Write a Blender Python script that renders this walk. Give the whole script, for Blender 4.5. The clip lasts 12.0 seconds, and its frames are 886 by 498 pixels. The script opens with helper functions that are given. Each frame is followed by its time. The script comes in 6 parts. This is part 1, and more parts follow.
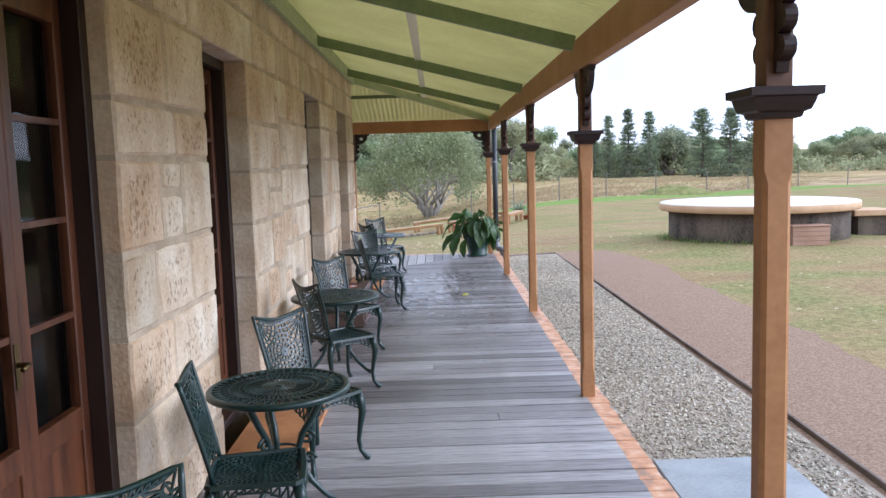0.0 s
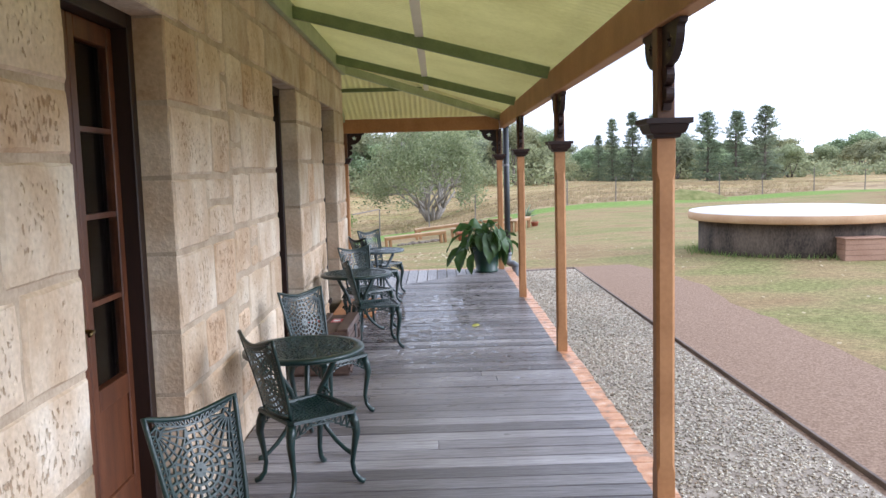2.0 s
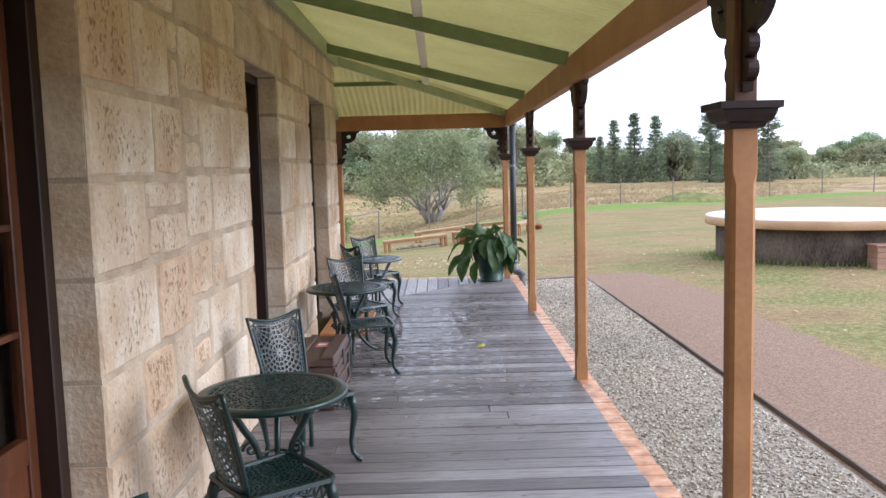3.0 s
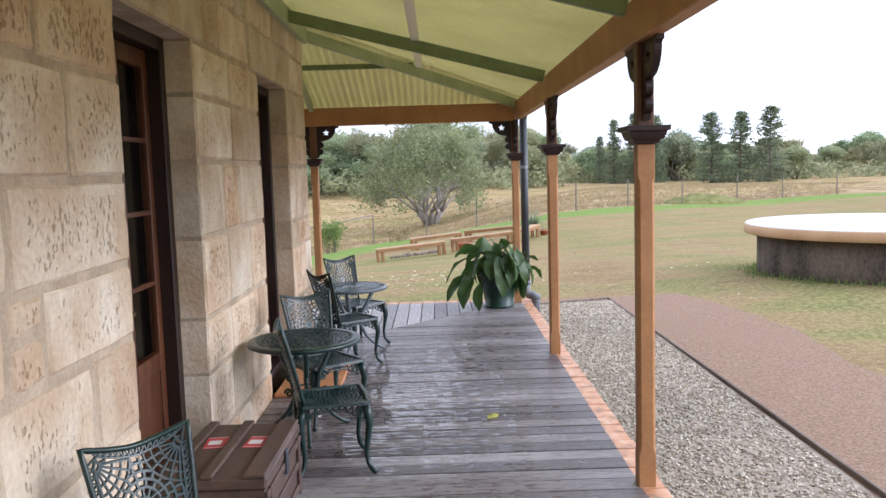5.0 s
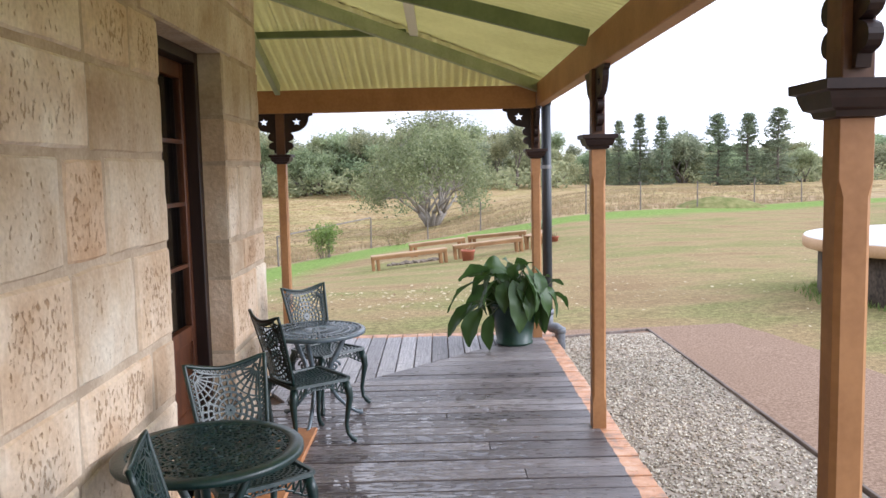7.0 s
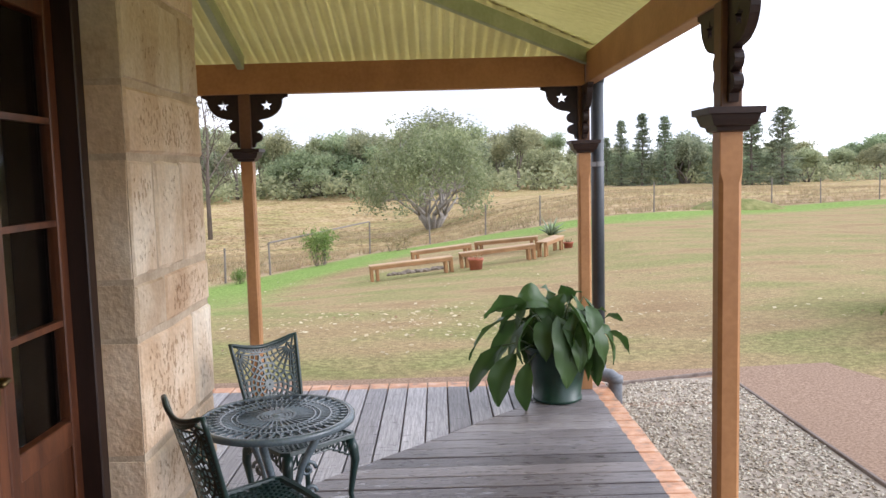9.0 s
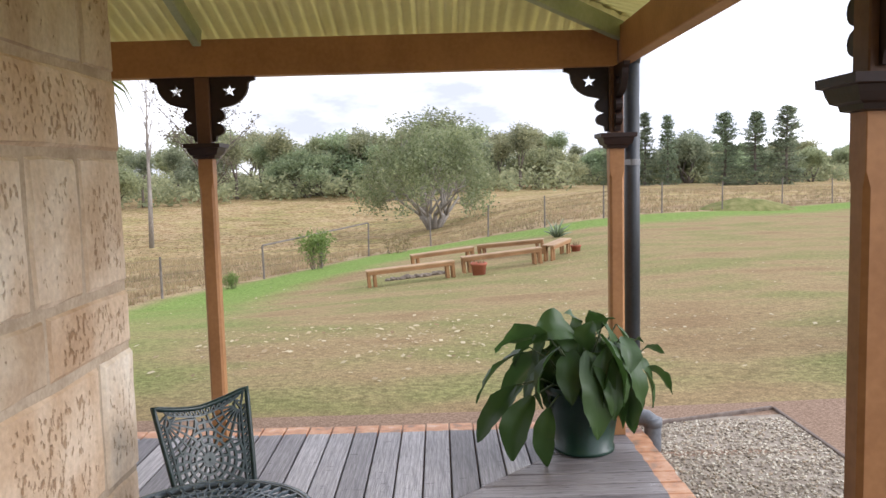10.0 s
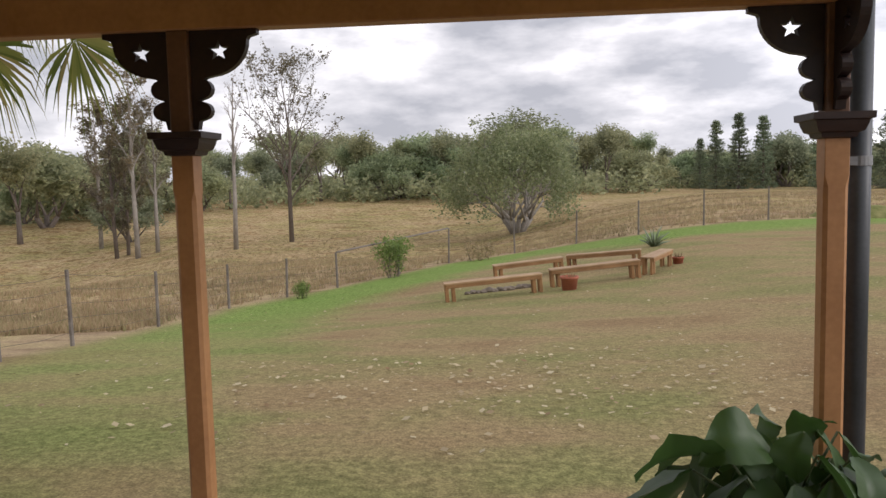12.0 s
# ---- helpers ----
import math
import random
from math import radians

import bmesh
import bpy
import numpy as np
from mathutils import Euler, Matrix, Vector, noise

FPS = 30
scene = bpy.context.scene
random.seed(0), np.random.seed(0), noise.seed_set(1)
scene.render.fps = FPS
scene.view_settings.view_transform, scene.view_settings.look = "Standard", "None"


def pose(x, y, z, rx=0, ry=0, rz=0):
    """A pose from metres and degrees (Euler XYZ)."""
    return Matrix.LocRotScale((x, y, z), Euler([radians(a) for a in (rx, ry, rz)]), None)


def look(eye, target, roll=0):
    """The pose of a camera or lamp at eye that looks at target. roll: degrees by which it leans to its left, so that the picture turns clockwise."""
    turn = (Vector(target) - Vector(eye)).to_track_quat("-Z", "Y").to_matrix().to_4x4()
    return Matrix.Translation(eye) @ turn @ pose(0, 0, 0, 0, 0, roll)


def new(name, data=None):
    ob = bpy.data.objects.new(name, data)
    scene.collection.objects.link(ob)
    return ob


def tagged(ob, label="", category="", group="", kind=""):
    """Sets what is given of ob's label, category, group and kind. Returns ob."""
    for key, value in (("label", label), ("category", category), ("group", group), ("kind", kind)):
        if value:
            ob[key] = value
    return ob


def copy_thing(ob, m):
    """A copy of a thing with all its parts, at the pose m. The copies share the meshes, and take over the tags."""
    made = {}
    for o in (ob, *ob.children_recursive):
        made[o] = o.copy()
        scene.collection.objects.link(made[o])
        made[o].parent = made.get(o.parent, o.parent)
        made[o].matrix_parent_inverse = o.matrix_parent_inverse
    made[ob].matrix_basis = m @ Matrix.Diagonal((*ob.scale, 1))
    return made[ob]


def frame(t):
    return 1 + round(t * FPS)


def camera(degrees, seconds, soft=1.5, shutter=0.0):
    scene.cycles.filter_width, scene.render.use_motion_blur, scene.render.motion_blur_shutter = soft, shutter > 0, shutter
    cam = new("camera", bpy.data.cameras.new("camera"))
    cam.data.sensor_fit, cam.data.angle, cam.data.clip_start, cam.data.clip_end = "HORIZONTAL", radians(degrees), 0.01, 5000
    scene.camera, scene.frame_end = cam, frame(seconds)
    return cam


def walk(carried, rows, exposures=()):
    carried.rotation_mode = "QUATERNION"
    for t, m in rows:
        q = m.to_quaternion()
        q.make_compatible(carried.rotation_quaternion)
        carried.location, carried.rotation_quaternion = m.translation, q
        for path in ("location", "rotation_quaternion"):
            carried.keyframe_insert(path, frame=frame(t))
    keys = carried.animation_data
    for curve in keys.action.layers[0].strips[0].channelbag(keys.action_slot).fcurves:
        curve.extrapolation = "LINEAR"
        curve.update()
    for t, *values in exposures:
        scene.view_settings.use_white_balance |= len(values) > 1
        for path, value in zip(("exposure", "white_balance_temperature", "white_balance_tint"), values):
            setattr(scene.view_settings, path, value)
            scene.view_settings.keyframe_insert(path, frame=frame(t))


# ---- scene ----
cam = camera(57.2, 12.0)
PATH = [
    (0, (0.857, 0.525, 1.585), (0.871, 2.514, 1.376), -1.7),
    (0.5, (0.863, 0.944, 1.593), (0.875, 2.933, 1.385), -1.4),
    (1, (0.836, 1.363, 1.585), (0.849, 3.353, 1.38), -1.4),
    (1.5, (0.802, 1.791, 1.585), (0.816, 3.781, 1.382), -1.4),
    (2, (0.833, 2.243, 1.585), (0.843, 4.233, 1.384), -1.6),
    (2.5, (0.829, 2.693, 1.579), (0.838, 4.683, 1.379), -1.6),
    (3, (0.829, 3.145, 1.579), (0.838, 5.135, 1.381), -1.5),
    (5, (0.856, 5.134, 1.594), (0.869, 7.125, 1.398), -1.7),
    (5.5, (0.848, 5.619, 1.599), (0.858, 7.61, 1.404), -1.4),
    (6, (0.871, 6.133, 1.601), (0.882, 8.123, 1.406), -1.4),
    (6.5, (0.866, 6.608, 1.594), (0.877, 8.598, 1.399), -1.6),
    (7, (0.887, 7.115, 1.586), (0.895, 9.105, 1.391), -1.3),
    (9, (0.767, 8.959, 1.57), (0.776, 10.95, 1.378), -1.5),
    (9.5, (0.759, 9.452, 1.552), (0.767, 11.443, 1.362), -1.6),
    (10, (0.773, 9.97, 1.569), (0.779, 11.961, 1.376), -1.5),
    (10.5, (0.737, 10.419, 1.577), (0.744, 12.41, 1.386), -1.6),
    (11, (0.726, 10.879, 1.567), (0.731, 12.87, 1.377), -1.6),
    (11.5, (0.705, 11.258, 1.561), (0.707, 13.25, 1.374), -1.6),
    (12, (0.708, 11.675, 1.574), (0.512, 13.657, 1.392), -1.4),
]
EXPOSURES = [(0.0, 1.0, 5420, 14), (1.2, 1.08, 5520, 14), (2.4, 1.06, 5640, 15), (5.5, 1.04, 5840, 16), (7.0, 1.10, 5920, 16), (9.0, 1.08, 6080, 16), (9.5, 1.02, 6140, 16), (10.5, 0.56, 6330, 16), (11.3, 0.24, 6520, 16), (12.0, 0.10, 6640, 16)]
walk(cam, [(t, look(eye, target, roll)) for t, eye, target, roll in PATH], EXPOSURES)

# ---- world, sun ----
world = bpy.data.worlds.new("overcast_sky")
scene.world = world
world.use_nodes = True
wn, wl = world.node_tree.nodes, world.node_tree.links
wn.clear()
w_out = wn.new("ShaderNodeOutputWorld")
w_bg = wn.new("ShaderNodeBackground")
w_sky = wn.new("ShaderNodeTexSky")
w_sky.sky_type = "NISHITA"
w_sky.sun_disc = False
w_sky.sun_elevation, w_sky.sun_rotation = radians(22), radians(101)
w_coord = wn.new("ShaderNodeTexCoord")
w_map = wn.new("ShaderNodeMapping")
w_map.inputs["Scale"].default_value = (1.6, 1.6, 4.6)
w_noise = wn.new("ShaderNodeTexNoise")
w_noise.inputs["Scale"].default_value = 3.6
w_noise.inputs["Detail"].default_value = 7
w_noise.inputs["Roughness"].default_value = 0.55
w_ramp = wn.new("ShaderNodeValToRGB")
w_ramp.color_ramp.elements[0].position, w_ramp.color_ramp.elements[0].color = 0.38, (4.8, 5.1, 5.65, 1)
w_ramp.color_ramp.elements[1].position, w_ramp.color_ramp.elements[1].color = 0.66, (11.9, 12.1, 12.4, 1)
w_el = w_ramp.color_ramp.elements.new(0.53)
w_el.color = (7.8, 8.05, 8.5, 1)
w_mix = wn.new("ShaderNodeMixRGB")
w_mix.inputs["Fac"].default_value = 0.97
wl.new(w_coord.outputs["Generated"], w_map.inputs["Vector"])
wl.new(w_map.outputs["Vector"], w_noise.inputs["Vector"])
wl.new(w_noise.outputs["Fac"], w_ramp.inputs["Fac"])
wl.new(w_sky.outputs["Color"], w_mix.inputs["Color1"])
wl.new(w_ramp.outputs["Color"], w_mix.inputs["Color2"])
w_sep = wn.new("ShaderNodeSeparateXYZ")
wl.new(w_coord.outputs["Generated"], w_sep.inputs[0])
w_side = wn.new("ShaderNodeMapRange")
w_side.interpolation_type = "SMOOTHSTEP"
w_side.inputs["From Min"].default_value, w_side.inputs["From Max"].default_value = 0.05, 0.6
w_side.inputs["To Min"].default_value, w_side.inputs["To Max"].default_value = 1.0, 1.65
wl.new(w_sep.outputs["X"], w_side.inputs["Value"])
w_glow = wn.new("ShaderNodeVectorMath")
w_glow.operation = "SCALE"
wl.new(w_mix.outputs["Color"], w_glow.inputs[0])
wl.new(w_side.outputs["Result"], w_glow.inputs["Scale"])
wl.new(w_glow.outputs["Vector"], w_bg.inputs["Color"])
w_bg.inputs["Strength"].default_value = 0.1
wl.new(w_bg.outputs["Background"], w_out.inputs["Surface"])

sun_data = bpy.data.lights.new("sun", "SUN")
sun_data.energy, sun_data.angle, sun_data.color = 1.0, radians(26), (1.0, 0.985, 0.96)
sun = new("sun", sun_data)
sun.matrix_world = look((30, -6, 12.5), (0, 0, 0))


# ---- materials ----
def nodes_of(name):
    m = bpy.data.materials.new(name)
    m.use_nodes = True
    nt = m.node_tree
    return m, nt, nt.nodes["Principled BSDF"]


def tex(nt, kind, scale, detail=4.0, stretch=None, space="Object", rough=0.55):
    co = nt.nodes.new("ShaderNodeTexCoord")
    out = co.outputs[space]
    mp = nt.nodes.new("ShaderNodeMapping")
    mp.inputs["Scale"].default_value = stretch or (1, 1, 1)
    nt.links.new(out, mp.inputs["Vector"])
    t = nt.nodes.new("ShaderNodeTexVoronoi" if kind == "voronoi" else "ShaderNodeTexNoise")
    t.inputs["Scale"].default_value = scale
    if kind == "noise":
        t.inputs["Detail"].default_value = detail
        t.inputs["Roughness"].default_value = rough
    nt.links.new(mp.outputs["Vector"], t.inputs["Vector"])
    return t, mp


def world_tex(nt, scale, detail=4.0, stretch=(1, 1, 1), kind="noise"):
    geo = nt.nodes.new("ShaderNodeNewGeometry")
    mp = nt.nodes.new("ShaderNodeMapping")
    mp.inputs["Scale"].default_value = stretch
    nt.links.new(geo.outputs["Position"], mp.inputs["Vector"])
    t = nt.nodes.new("ShaderNodeTexVoronoi" if kind == "voronoi" else "ShaderNodeTexNoise")
    t.inputs["Scale"].default_value = scale
    if kind == "noise":
        t.inputs["Detail"].default_value = detail
    nt.links.new(mp.outputs["Vector"], t.inputs["Vector"])
    return t


def ramp(nt, fac, stops):
    r = nt.nodes.new("ShaderNodeValToRGB")
    els = r.color_ramp.elements
    while len(els) < len(stops):
        els.new(0.5)
    for e, (p, c) in zip(els, stops):
        e.position = p
        e.color = (*c, 1) if len(c) == 3 else c
    nt.links.new(fac, r.inputs["Fac"])
    return r.outputs["Color"]


def mix(nt, fac, a, b, blend="MIX"):
    m = nt.nodes.new("ShaderNodeMixRGB")
    m.blend_type = blend
    for key, v in (("Fac", fac), ("Color1", a), ("Color2", b)):
        if hasattr(v, "is_linked"):
            nt.links.new(v, m.inputs[key])
        else:
            m.inputs[key].default_value = v if key == "Fac" else (*v, 1)
    return m.outputs["Color"]


def maths(nt, op, a, b=0.0):
    m = nt.nodes.new("ShaderNodeMath")
    m.operation = op
    for i, v in enumerate((a, b)):
        if hasattr(v, "is_linked"):
            nt.links.new(v, m.inputs[i])
        else:
            m.inputs[i].default_value = v
    return m.outputs[0]


def bump(nt, bsdf, height, strength=0.3, distance=0.01):
    b = nt.nodes.new("ShaderNodeBump")
    b.inputs["Strength"].default_value = strength
    b.inputs["Distance"].default_value = distance
    nt.links.new(height, b.inputs["Height"])
    nt.links.new(b.outputs["Normal"], bsdf.inputs["Normal"])


def simple(name, dark, light, rough=0.6, metal=0.0, scale=6.0, fine=60.0, relief=0.15, stretch=(1, 1, 1), spec=0.5, vary=0.0):
    """Two tones mottled at a coarse and a fine scale, with fine relief."""
    m, nt, b = nodes_of(name)
    c = world_tex(nt, scale, 4, stretch)
    f = world_tex(nt, fine, 3, stretch)
    both = maths(nt, "ADD", maths(nt, "MULTIPLY", c.outputs["Fac"], 0.65), maths(nt, "MULTIPLY", f.outputs["Fac"], 0.35))
    col = ramp(nt, both, [(0.36, dark), (0.64, light)])
    if vary:
        info = nt.nodes.new("ShaderNodeObjectInfo")
        hsv = nt.nodes.new("ShaderNodeHueSaturation")
        nt.links.new(col, hsv.inputs["Color"])
        nt.links.new(maths(nt, "ADD", maths(nt, "MULTIPLY", info.outputs["Random"], 2 * vary), 1 - vary), hsv.inputs["Value"])
        col = hsv.outputs["Color"]
    nt.links.new(col, b.inputs["Base Color"])
    b.inputs["Roughness"].default_value, b.inputs["Metallic"].default_value = rough, metal
    b.inputs["Specular IOR Level"].default_value = spec
    if relief:
        bump(nt, b, f.outputs["Fac"], relief, 0.004)
    return m


def stone_material():
    m, nt, b = nodes_of("pitted_sandstone")
    info = nt.nodes.new("ShaderNodeObjectInfo")
    big = world_tex(nt, 2.2, 5)
    grain = world_tex(nt, 45, 4)
    streak = world_tex(nt, 5, 5, (1, 1.2, 0.7))
    pits = world_tex(nt, 46, 4, (1, 1.15, 0.7))
    area = world_tex(nt, 3.1, 3)
    base = ramp(nt, big.outputs["Fac"], [(0.32, (0.58, 0.47, 0.36)), (0.5, (0.69, 0.595, 0.485)), (0.68, (0.76, 0.695, 0.60))])
    tone = ramp(nt, info.outputs["Random"], [(0.0, (0.90, 0.77, 0.66)), (0.18, (0.99, 0.93, 0.86)), (0.5, (1.05, 1.05, 1.04)), (0.75, (1.02, 0.98, 0.93)), (0.9, (0.86, 0.87, 0.85)), (1.0, (0.80, 0.74, 0.67))])
    base = mix(nt, 1.0, base, tone, "MULTIPLY")
    stain = ramp(nt, streak.outputs["Fac"], [(0.40, (0.74, 0.62, 0.50)), (0.60, (1, 1, 1))])
    base = mix(nt, 0.5, base, stain, "MULTIPLY")
    pick = maths(nt, "ADD", pits.outputs["Fac"], maths(nt, "MULTIPLY", maths(nt, "SUBTRACT", area.outputs["Fac"], 0.5), 0.30))
    pick = maths(nt, "ADD", pick, maths(nt, "MULTIPLY", maths(nt, "SUBTRACT", info.outputs["Random"], 0.5), 0.10))
    # the worked middle of a block is pitted, its drafted margin is smooth
    co = nt.nodes.new("ShaderNodeTexCoord")
    gen = nt.nodes.new("ShaderNodeSeparateXYZ")
    nt.links.new(co.outputs["Generated"], gen.inputs[0])
    rim = [maths(nt, "MINIMUM", gen.outputs[k], maths(nt, "SUBTRACT", 1.0, gen.outputs[k])) for k in ("Y", "Z")]
    rim = maths(nt, "ADD", maths(nt, "MINIMUM", rim[0], rim[1]), maths(nt, "MULTIPLY", maths(nt, "SUBTRACT", area.outputs["Fac"], 0.5), 0.25))
    margin = ramp(nt, rim, [(0.05, (0.22, 0.22, 0.22)), (0.15, (0, 0, 0))])
    pick = maths(nt, "ADD", pick, margin)
    pit = ramp(nt, pick, [(0.32, (0.55, 0.455, 0.36)), (0.42, (1, 1, 1))])
    base = mix(nt, 0.75, base, pit, "MULTIPLY")
    fleck = ramp(nt, grain.outputs["Fac"], [(0.3, (0.82, 0.80, 0.78)), (0.7, (1.06, 1.05, 1.03))])
    base = mix(nt, 0.8, base, fleck, "MULTIPLY")
    nt.links.new(base, b.inputs["Base Color"])
    b.inputs["Roughness"].default_value = 0.95
    b.inputs["Specular IOR Level"].default_value = 0.15
    h = maths(nt, "ADD", maths(nt, "MULTIPLY", pit, 1.1), maths(nt, "MULTIPLY", grain.outputs["Fac"], 0.5))
    h = maths(nt, "ADD", h, maths(nt, "MULTIPLY", streak.outputs["Fac"], 0.6))
    bump(nt, b, h, 0.85, 0.012)
    return m


def deck_material():
    m, nt, b = nodes_of("weathered_deck_board")
    info = nt.nodes.new("ShaderNodeObjectInfo")
    geo = nt.nodes.new("ShaderNodeNewGeometry")
    sep = nt.nodes.new("ShaderNodeSeparateXYZ")
    nt.links.new(geo.outputs["Position"], sep.inputs[0])
    g1, _ = tex(nt, "noise", 8, 5, (0.35, 9, 9))
    g2, _ = tex(nt, "noise", 38, 4, (0.25, 6, 6))
    tone = ramp(nt, info.outputs["Random"], [(0, (0.20, 0.188, 0.196)), (0.5, (0.345, 0.33, 0.342)), (1, (0.52, 0.505, 0.518))])
    grain = ramp(nt, g1.outputs["Fac"], [(0.3, (0.48, 0.47, 0.47)), (0.66, (1.2, 1.18, 1.17))])
    col = mix(nt, 0.9, tone, grain, "MULTIPLY")
    fine = ramp(nt, g2.outputs["Fac"], [(0.32, (0.52, 0.50, 0.49)), (0.62, (1.12, 1.12, 1.12))])
    col = mix(nt, 0.8, col, fine, "MULTIPLY")
    # rain blown in between the last two bays darkens the boards and lies in small pools
    blot = world_tex(nt, 1.3, 4, (0.7, 1, 1))
    wet_zone = maths(nt, "SUBTRACT", 1.0, maths(nt, "MULTIPLY", maths(nt, "ABSOLUTE", maths(nt, "SUBTRACT", sep.outputs["Y"], 11.6)), 0.16))
    wet = maths(nt, "ADD", wet_zone, maths(nt, "MULTIPLY", maths(nt, "SUBTRACT", blot.outputs["Fac"], 0.5), 2.2))
    wet_mask = ramp(nt, wet, [(0.05, (0, 0, 0)), (0.75, (1, 1, 1))])
    line = maths(nt, "ADD", maths(nt, "SUBTRACT", maths(nt, "SUBTRACT", sep.outputs["Y"], 14.93), maths(nt, "MULTIPLY", sep.outputs["X"], 1.06)), 2.067)
    wet_mask = maths(nt, "MULTIPLY", wet_mask, maths(nt, "LESS_THAN", line, 0.0))
    col = mix(nt, wet_mask, col, mix(nt, 1.0, col, (0.45, 0.405, 0.385), "MULTIPLY"))
    pool_n = world_tex(nt, 23, 3, (0.42, 1.5, 1))
    pool_x = maths(nt, "SUBTRACT", 1.0, maths(nt, "MULTIPLY", maths(nt, "ABSOLUTE", maths(nt, "SUBTRACT", sep.outputs["X"], 0.60)), 1.15))
    pool_y = maths(nt, "SUBTRACT", 1.0, maths(nt, "MULTIPLY", maths(nt, "ABSOLUTE", maths(nt, "SUBTRACT", sep.outputs["Y"], 10.8)), 0.48))
    pool = maths(nt, "ADD", maths(nt, "MULTIPLY", maths(nt, "MINIMUM", pool_x, pool_y), 0.14), pool_n.outputs["Fac"])
    pool_mask = ramp(nt, pool, [(0.572, (0, 0, 0)), (0.604, (1, 1, 1))])
    # orange painted strip along the outer edges
    edge_n = world_tex(nt, 14, 3)
    wob = maths(nt, "MULTIPLY", maths(nt, "SUBTRACT", edge_n.outputs["Fac"], 0.5), 0.03)
    e1 = maths(nt, "GREATER_THAN", maths(nt, "ADD", sep.outputs["X"], wob), 1.832)
    e2 = maths(nt, "GREATER_THAN", maths(nt, "ADD", sep.outputs["Y"], wob), 14.76)
    edge = maths(nt, "MAXIMUM", e1, e2)
    worn = world_tex(nt, 11, 5)
    paint = ramp(nt, worn.outputs["Fac"], [(0.34, (0.34, 0.20, 0.12)), (0.46, (0.58, 0.27, 0.13)), (0.6, (0.66, 0.36, 0.20)), (0.7, (0.72, 0.50, 0.36))])
    col = mix(nt, edge, col, paint)
    nt.links.new(col, b.inputs["Base Color"])
    rr = ramp(nt, wet_mask, [(0, (0.52, 0.52, 0.52)), (1, (0.38, 0.38, 0.38))])
    rr = mix(nt, pool_mask, rr, (0.04, 0.04, 0.04))
    nt.links.new(rr, b.inputs["Roughness"])
    hh = maths(nt, "MULTIPLY", g2.outputs["Fac"], maths(nt, "SUBTRACT", 1.0, pool_mask))
    bump(nt, b, hh, 0.6, 0.005)
    return m


def painted(name, dark, light, rough=0.45, scale=5, vary=0.0):
    return simple(name, dark, light, rough, 0.0, scale, 40, 0.12, (1, 1, 1), 0.4, vary)


def leaf_material(name, tones, rough=0.5, trans=0.35, vary=0.12):
    m, nt, b = nodes_of(name)
    geo = nt.nodes.new("ShaderNodeNewGeometry")
    col = ramp(nt, geo.outputs["Random Per Island"], [(i / max(1, len(tones) - 1), c) for i, c in enumerate(tones)])
    n = world_tex(nt, 0.35, 3)
    col = mix(nt, 0.5, col, ramp(nt, n.outputs["Fac"], [(0.35, (0.65, 0.68, 0.6)), (0.65, (1.25, 1.22, 1.1))]), "MULTIPLY")
    if vary:
        info = nt.nodes.new("ShaderNodeObjectInfo")
        col = mix(nt, 1.0, col, ramp(nt, info.outputs["Random"], [(0, (1 - vary, 1 - vary, 1 - vary)), (0.5, (1 + vary, 1.0, 1 - vary)), (1, (1, 1 + vary, 1))]), "MULTIPLY")
    nt.links.new(col, b.inputs["Base Color"])
    b.inputs["Roughness"].default_value = rough
    tr = nt.nodes.new("ShaderNodeBsdfTranslucent")
    nt.links.new(col, tr.inputs["Color"])
    ms = nt.nodes.new("ShaderNodeMixShader")
    ms.inputs["Fac"].default_value = trans
    nt.links.new(b.outputs[0], ms.inputs[1])
    nt.links.new(tr.outputs[0], ms.inputs[2])
    nt.links.new(ms.outputs[0], nt.nodes["Material Output"].inputs["Surface"])
    return m


